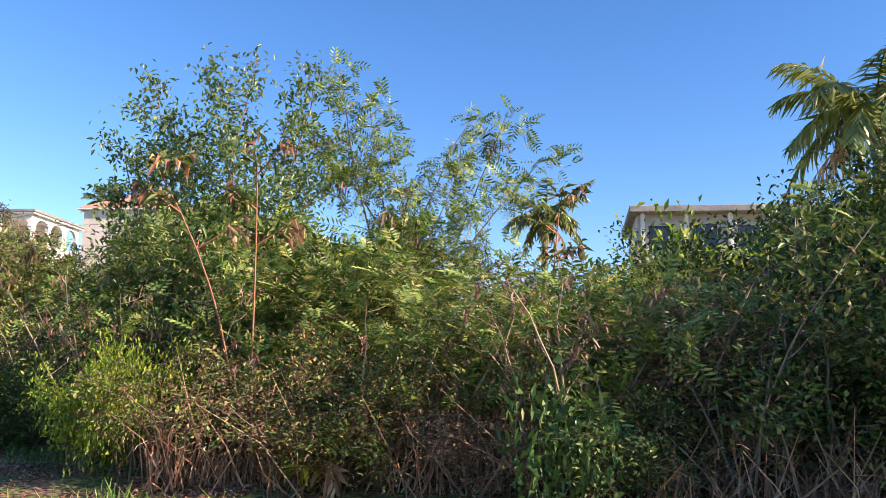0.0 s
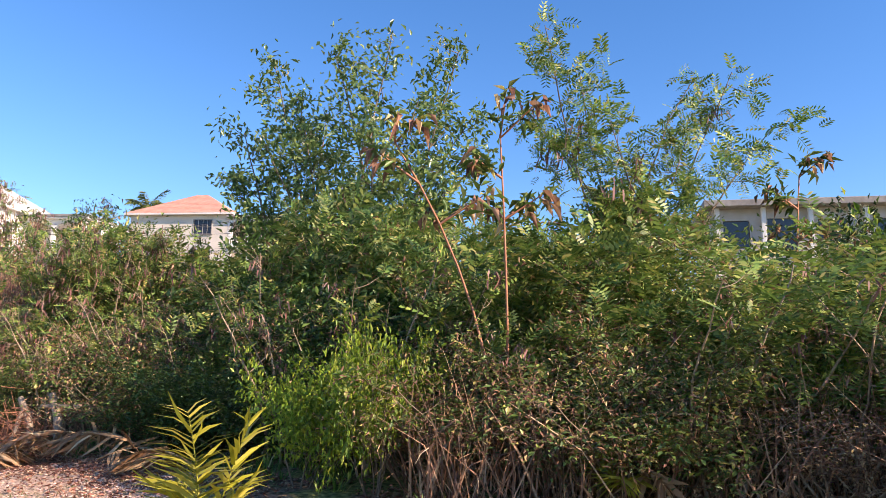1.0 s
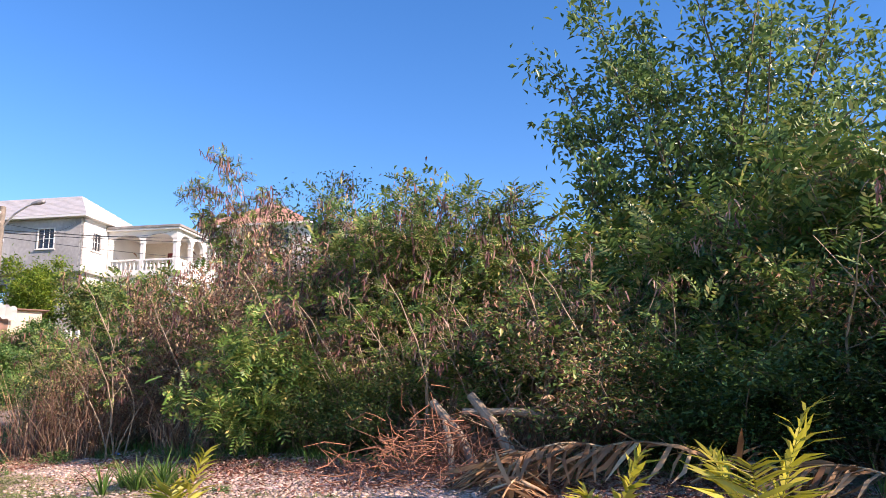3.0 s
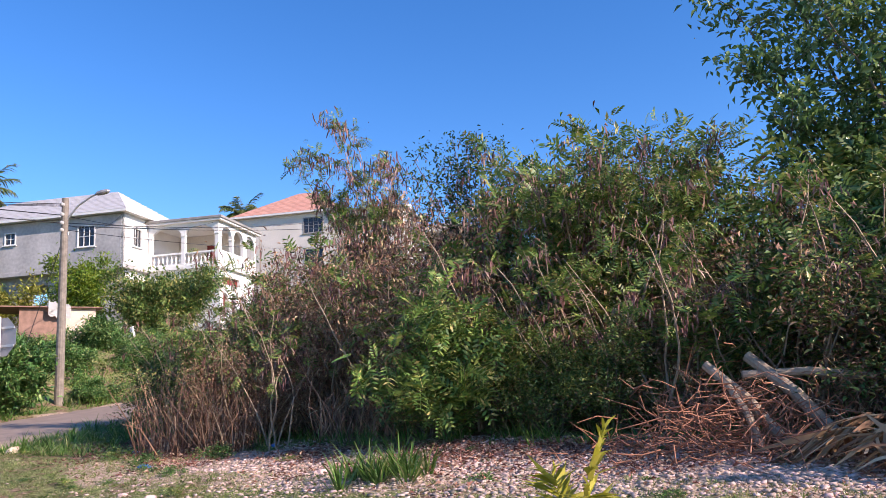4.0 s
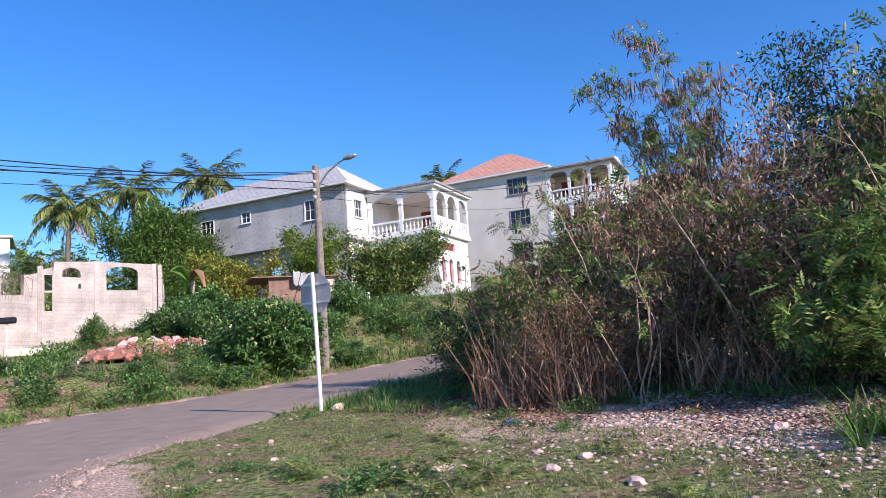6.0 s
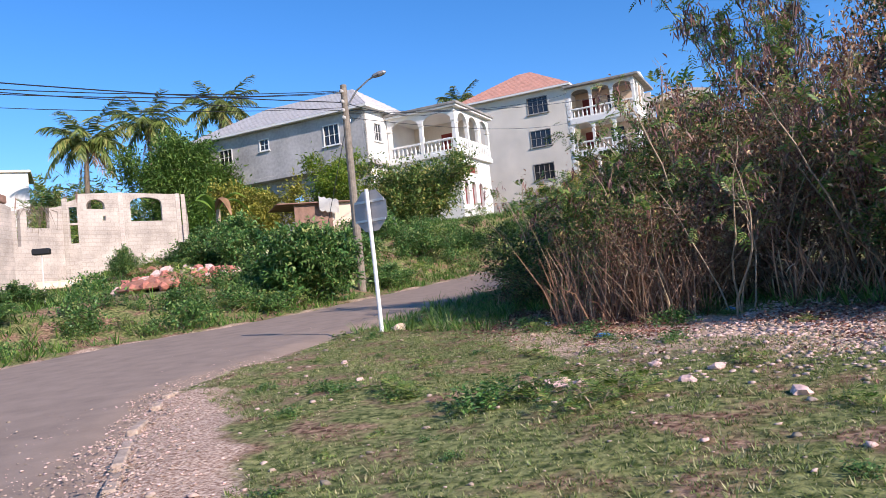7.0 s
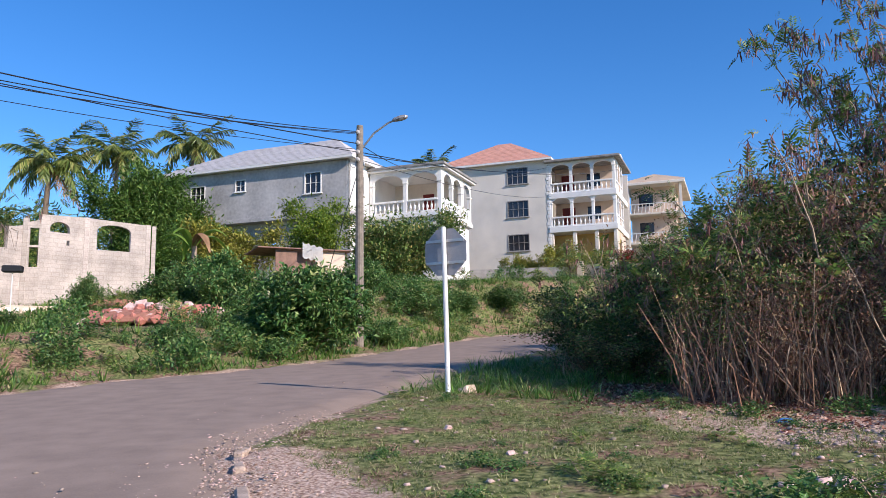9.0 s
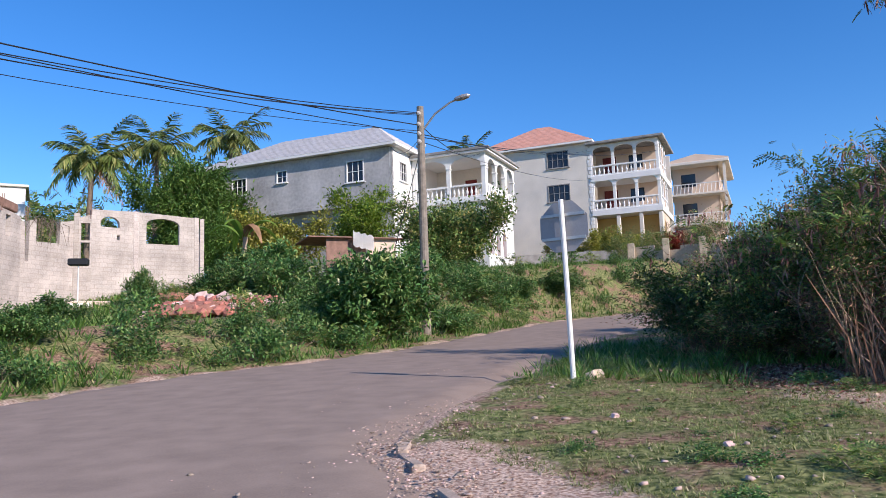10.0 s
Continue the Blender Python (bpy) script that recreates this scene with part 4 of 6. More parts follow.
def build_pole():
    x, y = -26.5, 30.2
    z = on_ground(x, y)
    ob = thing("utility_pole", pose(x, y, z), "weathered wooden utility pole carrying cables and street light", "utility pole")
    h = 8.05 - z
    part("pole", tube_bm([(0, 0, -0.3), (0, 0, h * 0.5), (0.0, 0, h)], 0.15, 0.11, 12), M_WOODPOLE, ob)
    part("lamp_arm", tube_bm([(0.08, 0, h - 0.75), (0.5, -0.05, h - 0.3), (1.0, -0.1, h - 0.02), (1.3, -0.12, h + 0.06)], 0.035, 0.03, 8), M_GALV, ob)
    lamp = part("lamp_head", lathe_bm([(0.05, 0), (0.1, 0.08), (0.13, 0.3), (0.1, 0.5), (0.03, 0.58)], 10), M_SIGNBACK, ob)
    lamp.matrix_basis = pose(1.15, -0.12, h + 0.04, 0, 80, 0) @ Matrix.Diagonal((0.7, 0.9, 0.9, 1))
    for dz in (-0.25, -0.6, -0.9, -1.15):
        ins = part("insulator", lathe_bm([(0.03, 0), (0.07, 0.02), (0.04, 0.06), (0.07, 0.09), (0.03, 0.12)], 8), M_CONCRETE, ob)
        ins.matrix_basis = pose(0, -0.12, h + dz, 90, 0, 0)
    part("bracket", box_bm(-0.16, -0.02, h - 1.3, 0.16, 0.03, h - 1.2, 0.01), M_GALV, ob)
    part("guy_wire", tube_bm([(0, 0, h - 1.3), (-1.6, -0.4, 0.0)], 0.012, 0.012, 5), M_BLACK, ob)
    return x, y, z + h


def simple(name, bm, mat, m, label, category, group="", kind=""):
    me = bpy.data.meshes.new(name)
    bm.to_mesh(me)
    bm.free()
    me.materials.append(mat)
    ob = tagged(new(name, me), label, category, group, kind)
    ob.matrix_basis = m
    return ob


def cable(p, q, sag, r=0.016):
    pts = []
    for i in range(25):
        t = i / 24
        v = Vector(p).lerp(Vector(q), t)
        v.z -= sag * 4 * t * (1 - t)
        pts.append(v)
    simple("overhead_cable", tube_bm(pts, r, r, 5), M_BLACK, Matrix(), "black overhead power cable slung from a pole", "cable", "overhead cables")


build_sign()
PX, PY, PZ = build_pole()
# cables to the next pole along the road, out of view, and up to the houses
for dz, z2, dx, r, sag in ((-0.22, 7.7, 0.0, 0.013, 1.7), (-0.26, 7.6, 0.3, 0.013, 1.8), (-0.3, 7.35, 0.6, 0.01, 1.7), (-0.62, 6.9, 0.0, 0.017, 0.85), (-0.9, 6.3, 0.3, 0.013, 0.7), (-0.8, 6.9, 0.8, 0.009, 1.5)):
    cable((PX, PY - 0.1, PZ + dz), (-41.5 + dx, -6.9, z2), sag, r)
for dz, q, r in ((-0.6, (-31.2, 56.5, 13.2), 0.014), (-0.85, (-25.9, 73.7, 16.9), 0.016), (-0.95, (-20.2, 73.4, 16.2), 0.016), (-1.1, (-25.6, 73.7, 14.3), 0.012), (-0.9, (-36.0, 52.5, 13.2), 0.012)):
    cable((PX, PY + 0.1, PZ + dz), q, 0.5, r)


def block_material():
    """Concrete blocks, 0.4 by 0.2 m, with thin mortar joints and smears."""
    m = bpy.data.materials["concrete_block"]
    n, l = m.node_tree.nodes, m.node_tree.links
    p = n["Principled BSDF"]
    old = p.inputs["Base Color"].links[0].from_socket
    br = n.new("ShaderNodeTexBrick")
    br.inputs["Scale"].default_value = 1.0
    br.inputs["Brick Width"].default_value, br.inputs["Row Height"].default_value = 0.4, 0.2
    br.inputs["Mortar Size"].default_value = 0.012
    br.inputs["Color1"].default_value, br.inputs["Color2"].default_value = (1, 1, 1, 1), (0.86, 0.84, 0.82, 1)
    br.inputs["Mortar"].default_value = (0.66, 0.62, 0.6, 1)
    tc, mp = n.new("ShaderNodeTexCoord"), n.new("ShaderNodeMapping")
    mp.inputs["Rotation"].default_value = (radians(90), 0, 0)
    l.new(tc.outputs["Object"], mp.inputs[0])
    l.new(mp.outputs[0], br.inputs["Vector"])
    mx = n.new("ShaderNodeMixRGB")
    mx.blend_type = "MULTIPLY"
    mx.inputs[0].default_value = 0.6
    l.new(old, mx.inputs[1])
    l.new(br.outputs[0], mx.inputs[2])
    l.new(mx.outputs[0], p.inputs["Base Color"])


block_material()


def wall_run(parent, a, b, base, top_a, top_b, holes, mat=M_BLOCK, thick=0.2, name="wall", head=()):
    """A wall from plan point a to b, its top running from top_a to top_b past the points of head; openings given along it and above its base."""
    d = Vector((b[0] - a[0], b[1] - a[1], 0))
    w_ = part(name, wall_bm([(0, -1.9), (d.length, -1.9), (d.length, top_b - base), *head[::-1], (0, top_a - base)], holes, thick), mat, parent)
    w_.matrix_basis = parent.matrix_basis.inverted() @ Matrix.Translation((a[0], a[1], base)) @ Matrix.Rotation(math.atan2(d.y, d.x), 4, "Z")
    return d.length


def build_ruin():
    ob = thing("unfinished_house", pose(-44, 37, 4.0), "roofless unfinished house of pale concrete blocks", "unfinished house")
    c = [(-42.2, 41.1), (-44.0, 38.5), (-44.7, 36.55), (-45.3, 36.1), (-45.3, 33.2), (-44.6, 31.4), (-44.9, 27.2)]
    wall_run(ob, c[1], c[0], 3.9, 7.48, 7.38, [arch(0.6, 2.06, 2.2, 3.33, 0.3)])
    wall_run(ob, c[2], c[1], 3.9, 7.35, 7.48, [arch(0.42, 2.7, 1.36, 3.2, 0.3), rect(1.23, 2.12, 1.37, 2.36)])
    # doorway with a broken lintel and a bare column
    wall_run(ob, c[3], c[2], 3.8, 6.9, 7.1, [rect(0.3, 1.08, 0.68, 2.0), rect(0.3, 2.1, 0.68, 2.9)])
    # low wall with a window gap open to the sky and a ragged end
    wall_run(ob, c[4], c[3], 3.6, 6.35, 6.8, [], head=[(0.22, 2.8), (0.24, 1.1), (0.42, 1.1), (0.46, 2.85), (0.8, 2.95), (0.82, 2.0), (2.1, 2.05), (2.12, 3.05), (2.6, 3.1)])
    wall_run(ob, c[5], c[4], 3.4, 7.0, 6.5, [rect(0.67, 2.2, 1.08, 3.05)], head=[(0.3, 3.6), (0.32, 3.25), (1.4, 3.2)])
    wall_run(ob, c[6], c[5], 3.2, 6.95, 7.0, [arch(2.75, 2.35, 3.95, 3.5, 0.35)])
    for a, b, z0, z1, lab in ((c[3], (-45.05, 36.28), 2.4, 7.15, "rough cast column with exposed bars"), (c[1], (-43.86, 38.7), 2.4, 7.5, "cast corner column"), ((-42.32, 40.92), (-42.2, 41.1), 2.4, 7.42, "cast corner column")):
        col = part("column", box_bm(0, -0.012, z0 - 4.0, 0.24, 0.22, z1 - 4.0, 0.015), M_BLOCK, ob, lab)
        col.matrix_basis = Matrix.Translation((a[0] + 44, a[1] - 37, 0)) @ Matrix.Rotation(math.atan2(b[1] - a[1], b[0] - a[0]), 4, "Z")
    lint = part("broken_lintel", box_bm(0, -0.04, 0, 1.5, 0.24, 0.36, 0.03), M_RUST, ob, "stained broken concrete lintel with rusty bars")
    lint.matrix_basis = ob.matrix_basis.inverted() @ pose(-44.62, 31.45, 6.72, 0, 3, math.degrees(math.atan2(1.8, -0.7)))
    # dry creeper hanging over the window gap
    g = np.random.default_rng(303)
    segs = []
    for i in range(45):
        p = np.array([-45.36 + g.normal(0, 0.05), 34.6 + g.normal(0, 0.45), 6.55 + g.uniform(-0.1, 0.25)])
        k = p + np.array([g.normal(0.08, 0.06), g.normal(0, 0.25), -g.uniform(0.1, 0.4)])
        e = k + np.array([g.normal(0.03, 0.05), g.normal(0, 0.2), -g.uniform(0.2, 1.0)])
        segs += [(p, k, 0.014, 0.011), (k, e, 0.011, 0.006)]
    tagged(new("creeper", np_mesh("creeper", *tubes(segs, 3), M_BARK)), "tangle of dry creeper stems hanging over a broken wall", "creeper", kind="stuff")
    # walls further back, seen through the openings
    wall_run(ob, (-44.6, 44.5), (-42.25, 41.3), 4.0, 6.2, 7.4, [rect(1.4, 1.5, 2.6, 2.8)])
    wall_run(ob, (-49.5, 41.5), (-44.7, 44.5), 4.2, 5.2, 6.2, [])
    wall_run(ob, (-49.5, 30), (-49.5, 41.4), 3.9, 4.9, 5.2, [])
    for x, y, z in ((-45.25, 36.2, 6.9), (-45.2, 33.3, 6.6), (-44.8, 36.5, 7.1), (-44.6, 31.5, 6.7)):
        for k in range(4):
            b = part("reinforcing_bar", tube_bm([(0, 0, -0.2), (0.02 * k, 0.01, 0.35 + 0.15 * (k % 2))], 0.012, 0.012, 5), M_RUST, ob)
            b.matrix_basis = ob.matrix_basis.inverted() @ pose(x + 0.07 * (k % 2), y + 0.07 * (k // 2), z)
    slab = simple("concrete_beam", box_bm(-1.3, -0.12, 0, 1.3, 0.12, 0.35, 0.02), M_PEACH, pose(-42.9, 33.8, on_ground(-42.9, 33.8) - 0.03, 0, 0, 52), "low tan concrete footing with smeared marks", "footing")
    for i in range(5):
        part("mark", box_bm(-0.9 + i * 0.32, -0.124, 0.12, -0.72 + i * 0.32, -0.12, 0.26), M_WHITE, slab)


build_ruin()


def build_shed():
    ob = thing("shed", pose(-34.7, 40.3, 4.0, 0, 0, 40), "low shed of rusty sheets and peach plaster", "shed")
    part("sheet_wall", wall_bm(rect(0, -0.6, 1.9, 1.75), [], 0.06), M_RUST, ob, "rusty metal sheet wall")
    part("plaster_wall", wall_bm(rect(1.9, -0.6, 3.4, 1.75), [], 0.1), M_PEACH, ob)
    part("side_wall", box_bm(3.3, 0.1, -0.6, 3.4, 2.6, 1.7), M_PEACH, ob)
    part("roof", box_bm(-0.9, -0.25, 1.75, 3.7, 2.8, 1.81, 0.01), M_RUST, ob)
    bm = bmesh.new()
    bmesh.ops.create_grid(bm, x_segments=10, y_segments=6, size=0.5)
    for v in bm.verts:
        v.co = Vector((v.co.x * 1.0, -0.3 - 0.12 * abs(v.co.x), 1.6 + v.co.y * 0.7 + 0.05 * math.sin(v.co.x * 22) - 0.2 * v.co.x))
    bmesh.ops.solidify(bm, geom=bm.faces[:], thickness=0.01)
    part("loose_sheet", bm, M_WHITE, ob, "bent white corrugated sheet").location = (1.7, 0, 0)


build_shed()


def build_small_things():
    z = on_ground(-33.25, 34.3)
    simple("drum", lathe_bm([(0.27, 0), (0.29, 0.05), (0.27, 0.3), (0.29, 0.33), (0.27, 0.6), (0.29, 0.85), (0.28, 0.9), (0.1, 0.9)], 14), M_PALEBLUE, pose(-33.25, 34.3, z + 0.3, 0, 0, 0), "pale blue plastic drum among the weeds", "drum")
    simple("block_stack", join_bm(*[box_bm(-0.4, -0.4, 0.15 * i, 0.4 - 0.1 * i, 0.4, 0.15 * i + 0.14, 0.01) for i in range(3)]), M_BLOCK, pose(-33.25, 34.3, z - 0.13), "small stack of blocks under a drum", "blocks")
    z = on_ground(-25.95, 64.6)
    simple("barrel", lathe_bm([(0.28, 0), (0.31, 0.05), (0.31, 0.3), (0.33, 0.33), (0.31, 0.6), (0.3, 0.9), (0.28, 0.95)], 14), M_BLUE, pose(-25.95, 64.6, z + 0.0, 0, 0, 0), "bright blue plastic barrel on the yard's edge", "barrel")
    z = on_ground(-34.35, 21.4)
    simple("steel_post", box_bm(-0.1, -0.08, 0, 0.1, 0.08, 5.7 - z, 0.015), M_MAROON, pose(-34.35, 21.4, z - 0.1, 0, 1, 10), "tall maroon painted steel post", "post")
    z = on_ground(-33.7, 24.0)
    ob = thing("letter_box", pose(-33.7, 24.0, z, 0, 0, 30), "black letter box on a thin pale post", "letter box")
    part("post", tube_bm([(0, 0, -0.1), (0, 0, 1.5)], 0.016, 0.016, 8), M_WHITE, ob)
    part("box", box_bm(-0.24, -0.12, 1.5, 0.24, 0.12, 1.68, 0.03), M_BLACK, ob)
    # balusters stored beside the pole
    ob = thing("baluster_stack", pose(-31.6, 43.6, on_ground(-31.6, 43.6), 0, 0, 20), "white cast balusters standing in a heap", "balusters")
    for i in range(9):
        b = part("baluster", lathe_bm([(r * 1.3, h * 1.2) for r, h in BALUSTER], 7), M_WHITE, ob)
        b.matrix_basis = pose(-0.9 + i * 0.22, 0.15 * (i % 2), -0.02 + 0.03 * (i % 3), 0, 3 * (i % 4) - 4, 0)
    part("plinth", box_bm(-1.1, -0.1, 0.0, 1.2, 0.3, 0.1, 0.01), M_WHITE, ob)
    # garden walls of the cream house
    ob = thing("garden_wall", pose(-29.6, 61.8, 6.0), "low grey retaining wall along a yard", "wall")
    wall_run(ob, (-32, 61.5), (-22.2, 63.5), 5.6, 6.75, 6.9, [], M_SLAB)
    ob = thing("garden_wall", pose(-21.9, 56, 4.4), "pale block wall with pillars beside the hill road", "wall")
    wall_run(ob, (-22.0, 56.0), (-15.4, 54.0), 4.2, 6.1, 5.9, [], M_TAN, head=[(1.6, 1.95), (1.62, 1.6), (3.2, 1.55), (3.22, 1.8), (5.0, 1.75)])
    for i in range(4):
        p = part("pillar", box_bm(-0.2, -0.2, -0.6, 0.2, 0.2, 1.95 + 0.1 * (i % 2), 0.02), M_TAN, ob)
        p.matrix_basis = pose(0.1 + 2.05 * i, -0.2 - 0.62 * i, 0)
    # litter
    for x, y, m_, g in ((-16.6, 15.75, M_BLUE, 12), (-15.2, 17.0, M_BLUE, 80), (-17.6, 17.6, M_PALEBLUE, 30)):
        bm = bmesh.new()
        bmesh.ops.create_icosphere(bm, subdivisions=2, radius=0.075)
        for v in bm.verts:
            v.co = Vector((v.co.x * 1.2, v.co.y * 0.8, max(0, v.co.z) * 0.6)) * (1 + 0.35 * noise.noise(v.co * 14 + Vector((g, 0, 0))))
        simple("plastic_bag", bm, m_, pose(x, y, on_ground(x, y) + 0.0, 0, 0, g), "crumpled blue plastic bag lying on the grass", "litter", "litter")


build_small_things()

# ---------------------------------------------------------------- stones


def stone_arrays(rng, xs, ys, sizes, flat=0.6, up=0.15):
    """Angular stones: jittered octahedra with a cut top, joined."""
    n = len(xs)
    base = np.array([(1, 0, 0), (0, 1, 0), (-1, 0, 0), (0, -1, 0), (0.45, 0.4, 0.8), (-0.4, 0.5, 0.85), (-0.45, -0.4, 0.8), (0.5, -0.45, 0.75), (0, 0, -0.6)], float)
    faces = np.array([(0, 1, 4), (1, 5, 4), (1, 2, 5), (2, 6, 5), (2, 3, 6), (3, 7, 6), (3, 0, 7), (0, 4, 7), (4, 5, 6), (4, 6, 7), (1, 0, 8), (2, 1, 8), (3, 2, 8), (0, 3, 8)])
    v = base[None] * rng.uniform(0.7, 1.25, (n, len(base), 1)) + rng.normal(0, 0.13, (n, len(base), 3))
    a = rng.uniform(0, 6.283, n)
    c, s = np.cos(a)[:, None], np.sin(a)[:, None]
    st = rng.uniform(0.7, 1.5, n)[:, None]
    x, y, z = v[..., 0] * st, v[..., 1], v[..., 2] * flat
    v = np.stack([(x * c - y * s) * sizes[:, None] + xs[:, None], (x * s + y * c) * sizes[:, None] + ys[:, None], (z + up) * sizes[:, None] + lie_rough(xs, ys)[:, None]], -1)
    f = faces[None] + (np.arange(n) * len(base))[:, None, None]
    return v.reshape(-1, 3), f.reshape(-1, 3)


def to_xy(s, n):
    return -0.916 * s + 0.401 * n, 0.401 * s + 0.916 * n


def build_stones():
    rng = np.random.default_rng(77)
    # chips in front of the thicket
    s = np.concatenate([rng.uniform(9, 21.5, 24000), rng.uniform(12, 20.5, 26000)])
    front = np.interp(s, [0, 6.4, 14.8, 21.7, 27], [6.6, 7.0, 8.8, 9.6, 12])
    n = front - 1.3 + rng.normal(0, 1.0, len(s))
    keep = (n < front + 0.5) & (noise_mask(s, n) > rng.uniform(-0.9, 0.6, len(s)))
    x, y = to_xy(s[keep], n[keep])
    v, f = stone_arrays(rng, x, y, 0.009 + 0.03 * rng.random(len(x)) ** 4, 0.5, 0.05)
    tagged(new("stone_chips", np_mesh("stone_chips", v, f, M_STONE)), "strip of white and pinkish limestone chips before the thicket", "gravel", kind="stuff")
    # loose stones all over the verge
    x, y = rng.uniform(-24, -8, 5200), rng.uniform(7, 21, 5200)
    k = (x > road_right(y) + 0.2) & (0.401 * x + 0.916 * y < 9.6) & (rng.random(len(x)) < 0.75)
    v, f = stone_arrays(rng, x[k], y[k], 0.006 + 0.03 * rng.random(k.sum()) ** 5)
    tagged(new("loose_stones", np_mesh("loose_stones", v, f, M_STONE)), "loose pale stones strewn over the grassy verge", "stones", kind="stuff")
    # gravel on the shoulder and washed onto the road
    y = rng.uniform(9.6, 17, 6500)
    x = road_right(y) + rng.normal(0.05, 0.4, len(y))
    k = rng.random(len(x)) < np.interp(y, [9.6, 13, 17], [1, 0.8, 0.12])
    v, f = stone_arrays(rng, x[k], y[k], 0.004 + 0.014 * rng.random(k.sum()) ** 3)
    tagged(new("shoulder_gravel", np_mesh("shoulder_gravel", v, f, M_STONE)), "fine gravel washed over the road's edge", "gravel", kind="stuff")
    # single rocks
    spots = [(-16.6, 13.3, 0.1), (-16.45, 13.2, 0.08), (-16.75, 13.42, 0.07), (-15.4, 13.4, 0.07), (-15.9, 13.8, 0.05), (-20.3, 18.6, 0.15), (-15.6, 13.0, 0.06), (-18.9, 14.2, 0.05), (-19.8, 15.6, 0.05), (-14.9, 12.4, 0.07), (-17.0, 13.3, 0.05), (-13.8, 14.0, 0.08), (-12.9, 13.4, 0.07)]
    for i, (x, y, r) in enumerate(spots):
        bm = bmesh.new()
        bmesh.ops.create_icosphere(bm, subdivisions=2, radius=r)
        for q in bm.verts:
            q.co = q.co * (1 + 0.55 * noise.noise(q.co * (2.4 / r * 0.5) + Vector((i * 7, 0, 0)))) * (1 + 0.3 * noise.noise(q.co * (7 / r * 0.5)))
            q.co.z *= 0.6
        simple("rock", bm, M_STONE if i != 5 else M_PEACH, pose(x, y, on_ground(x, y) + 0.1 * r, 0, 0, i * 40), "rough pale limestone rock lying in the grass", "rock", "rocks")
    # spoil heap above the road
    for i in range(110):
        a, q = i * 2.399, 0.15 * math.sqrt(i) * 1.0
        x, y = -33.5 + q * math.cos(a) * 1.5, 29.6 + q * math.sin(a) * 1.1
        r = 0.1 + 0.12 * rng.random() + (0.16 if i in (3, 9, 17) else 0)
        bm = bmesh.new()
        bmesh.ops.create_icosphere(bm, subdivisions=1, radius=r)
        for v in bm.verts:
            v.co = v.co * (1 + 0.5 * noise.noise(v.co * 6 + Vector((i * 3.1, 0, 0))))
        simple("rubble_stone", bm, M_STONE if i % 4 == 1 or i in (3, 9, 17) else M_RED_STONE, pose(x, y, on_ground(x, y) + 0.42 * math.sqrt(max(0, 1 - (q / 1.6) ** 2)) + 0.1 * rng.random(), 20 * (i % 5), 13 * (i % 7), i * 31), "broken stone in a reddish spoil heap", "rubble", "spoil heap")
    bm = bmesh.new()
    bmesh.ops.create_icosphere(bm, subdivisions=3, radius=1)
    for v in bm.verts:
        v.co = Vector((v.co.x * 2.3, v.co.y * 1.7, max(-0.1, v.co.z) * 0.42 * (1 + 0.4 * noise.noise(v.co * 3))))
    simple("earth_mound", bm, M_RED_STONE, pose(-33.5, 29.6, on_ground(-33.5, 29.6) - 0.02, 0, 0, 10), "mound of reddish earth under broken stone", "earth")
    bm = bmesh.new()
    bmesh.ops.create_icosphere(bm, subdivisions=3, radius=1)
    for v in bm.verts:
        v.co = Vector((v.co.x * 1.3, v.co.y * 0.9, max(-0.1, v.co.z) * 0.3 * (1 + 0.5 * noise.noise(v.co * 3))))
    simple("earth_mound", bm, M_RED_STONE, pose(-39.3, 35.2, on_ground(-39.3, 35.2) - 0.02, 0, 0, 10), "small bare mound of red earth by the ruin", "earth")


def build_litter():
    """Fallen leaves and woody scraps under the edge of the thicket, and stones strayed onto the road."""
    g = np.random.default_rng(78)
    s = g.uniform(5, 25.5, 30000)
    front = np.interp(s, [0, 6.4, 14.8, 21.7, 27], [6.6, 7.0, 8.8, 9.6, 12])
    n = front - 0.2 - np.abs(g.normal(0, 1.0, len(s))) + 0.5 * g.random(len(s))
    keep = noise_mask(s * 1.3 + 2, n) > g.uniform(-0.6, 0.5, len(s))
    x, y = to_xy(s[keep], n[keep])
    p = np.stack([x, y, lie_rough(x, y) + 0.012 + 0.03 * g.random(len(x))], -1)
    d = g.normal(0, 1, (len(x), 3)) * np.array([1, 1, 0.25])
    v, f = scatter(*leaf_template(0.5, 0.15, -0.2), frames(d, g), p, g.uniform(0.03, 0.07, len(x)))
    tagged(new("leaf_litter", np_mesh("leaf_litter", v, f, M_LITTER)), "reddish dry leaf litter strewn before the thicket", "leaf litter", kind="stuff")
    y = g.uniform(10.5, 24, 260)
    x = road_right(y) - np.abs(g.normal(0, 1.1, len(y)))
    v, f = stone_arrays(g, x, y, 0.006 + 0.018 * g.random(len(x)) ** 4)
    tagged(new("strayed_gravel", np_mesh("strayed_gravel", v, f, M_STONE)), "single pale stones strayed onto the asphalt", "gravel", kind="stuff")


def noise_mask(s, n):
    return np.sin(s * 1.9 + 0.7 * n) * np.cos(n * 2.3 - 0.5 * s) * 0.6 + np.sin(s * 0.8 + 1) * 0.35


build_stones()
build_litter()


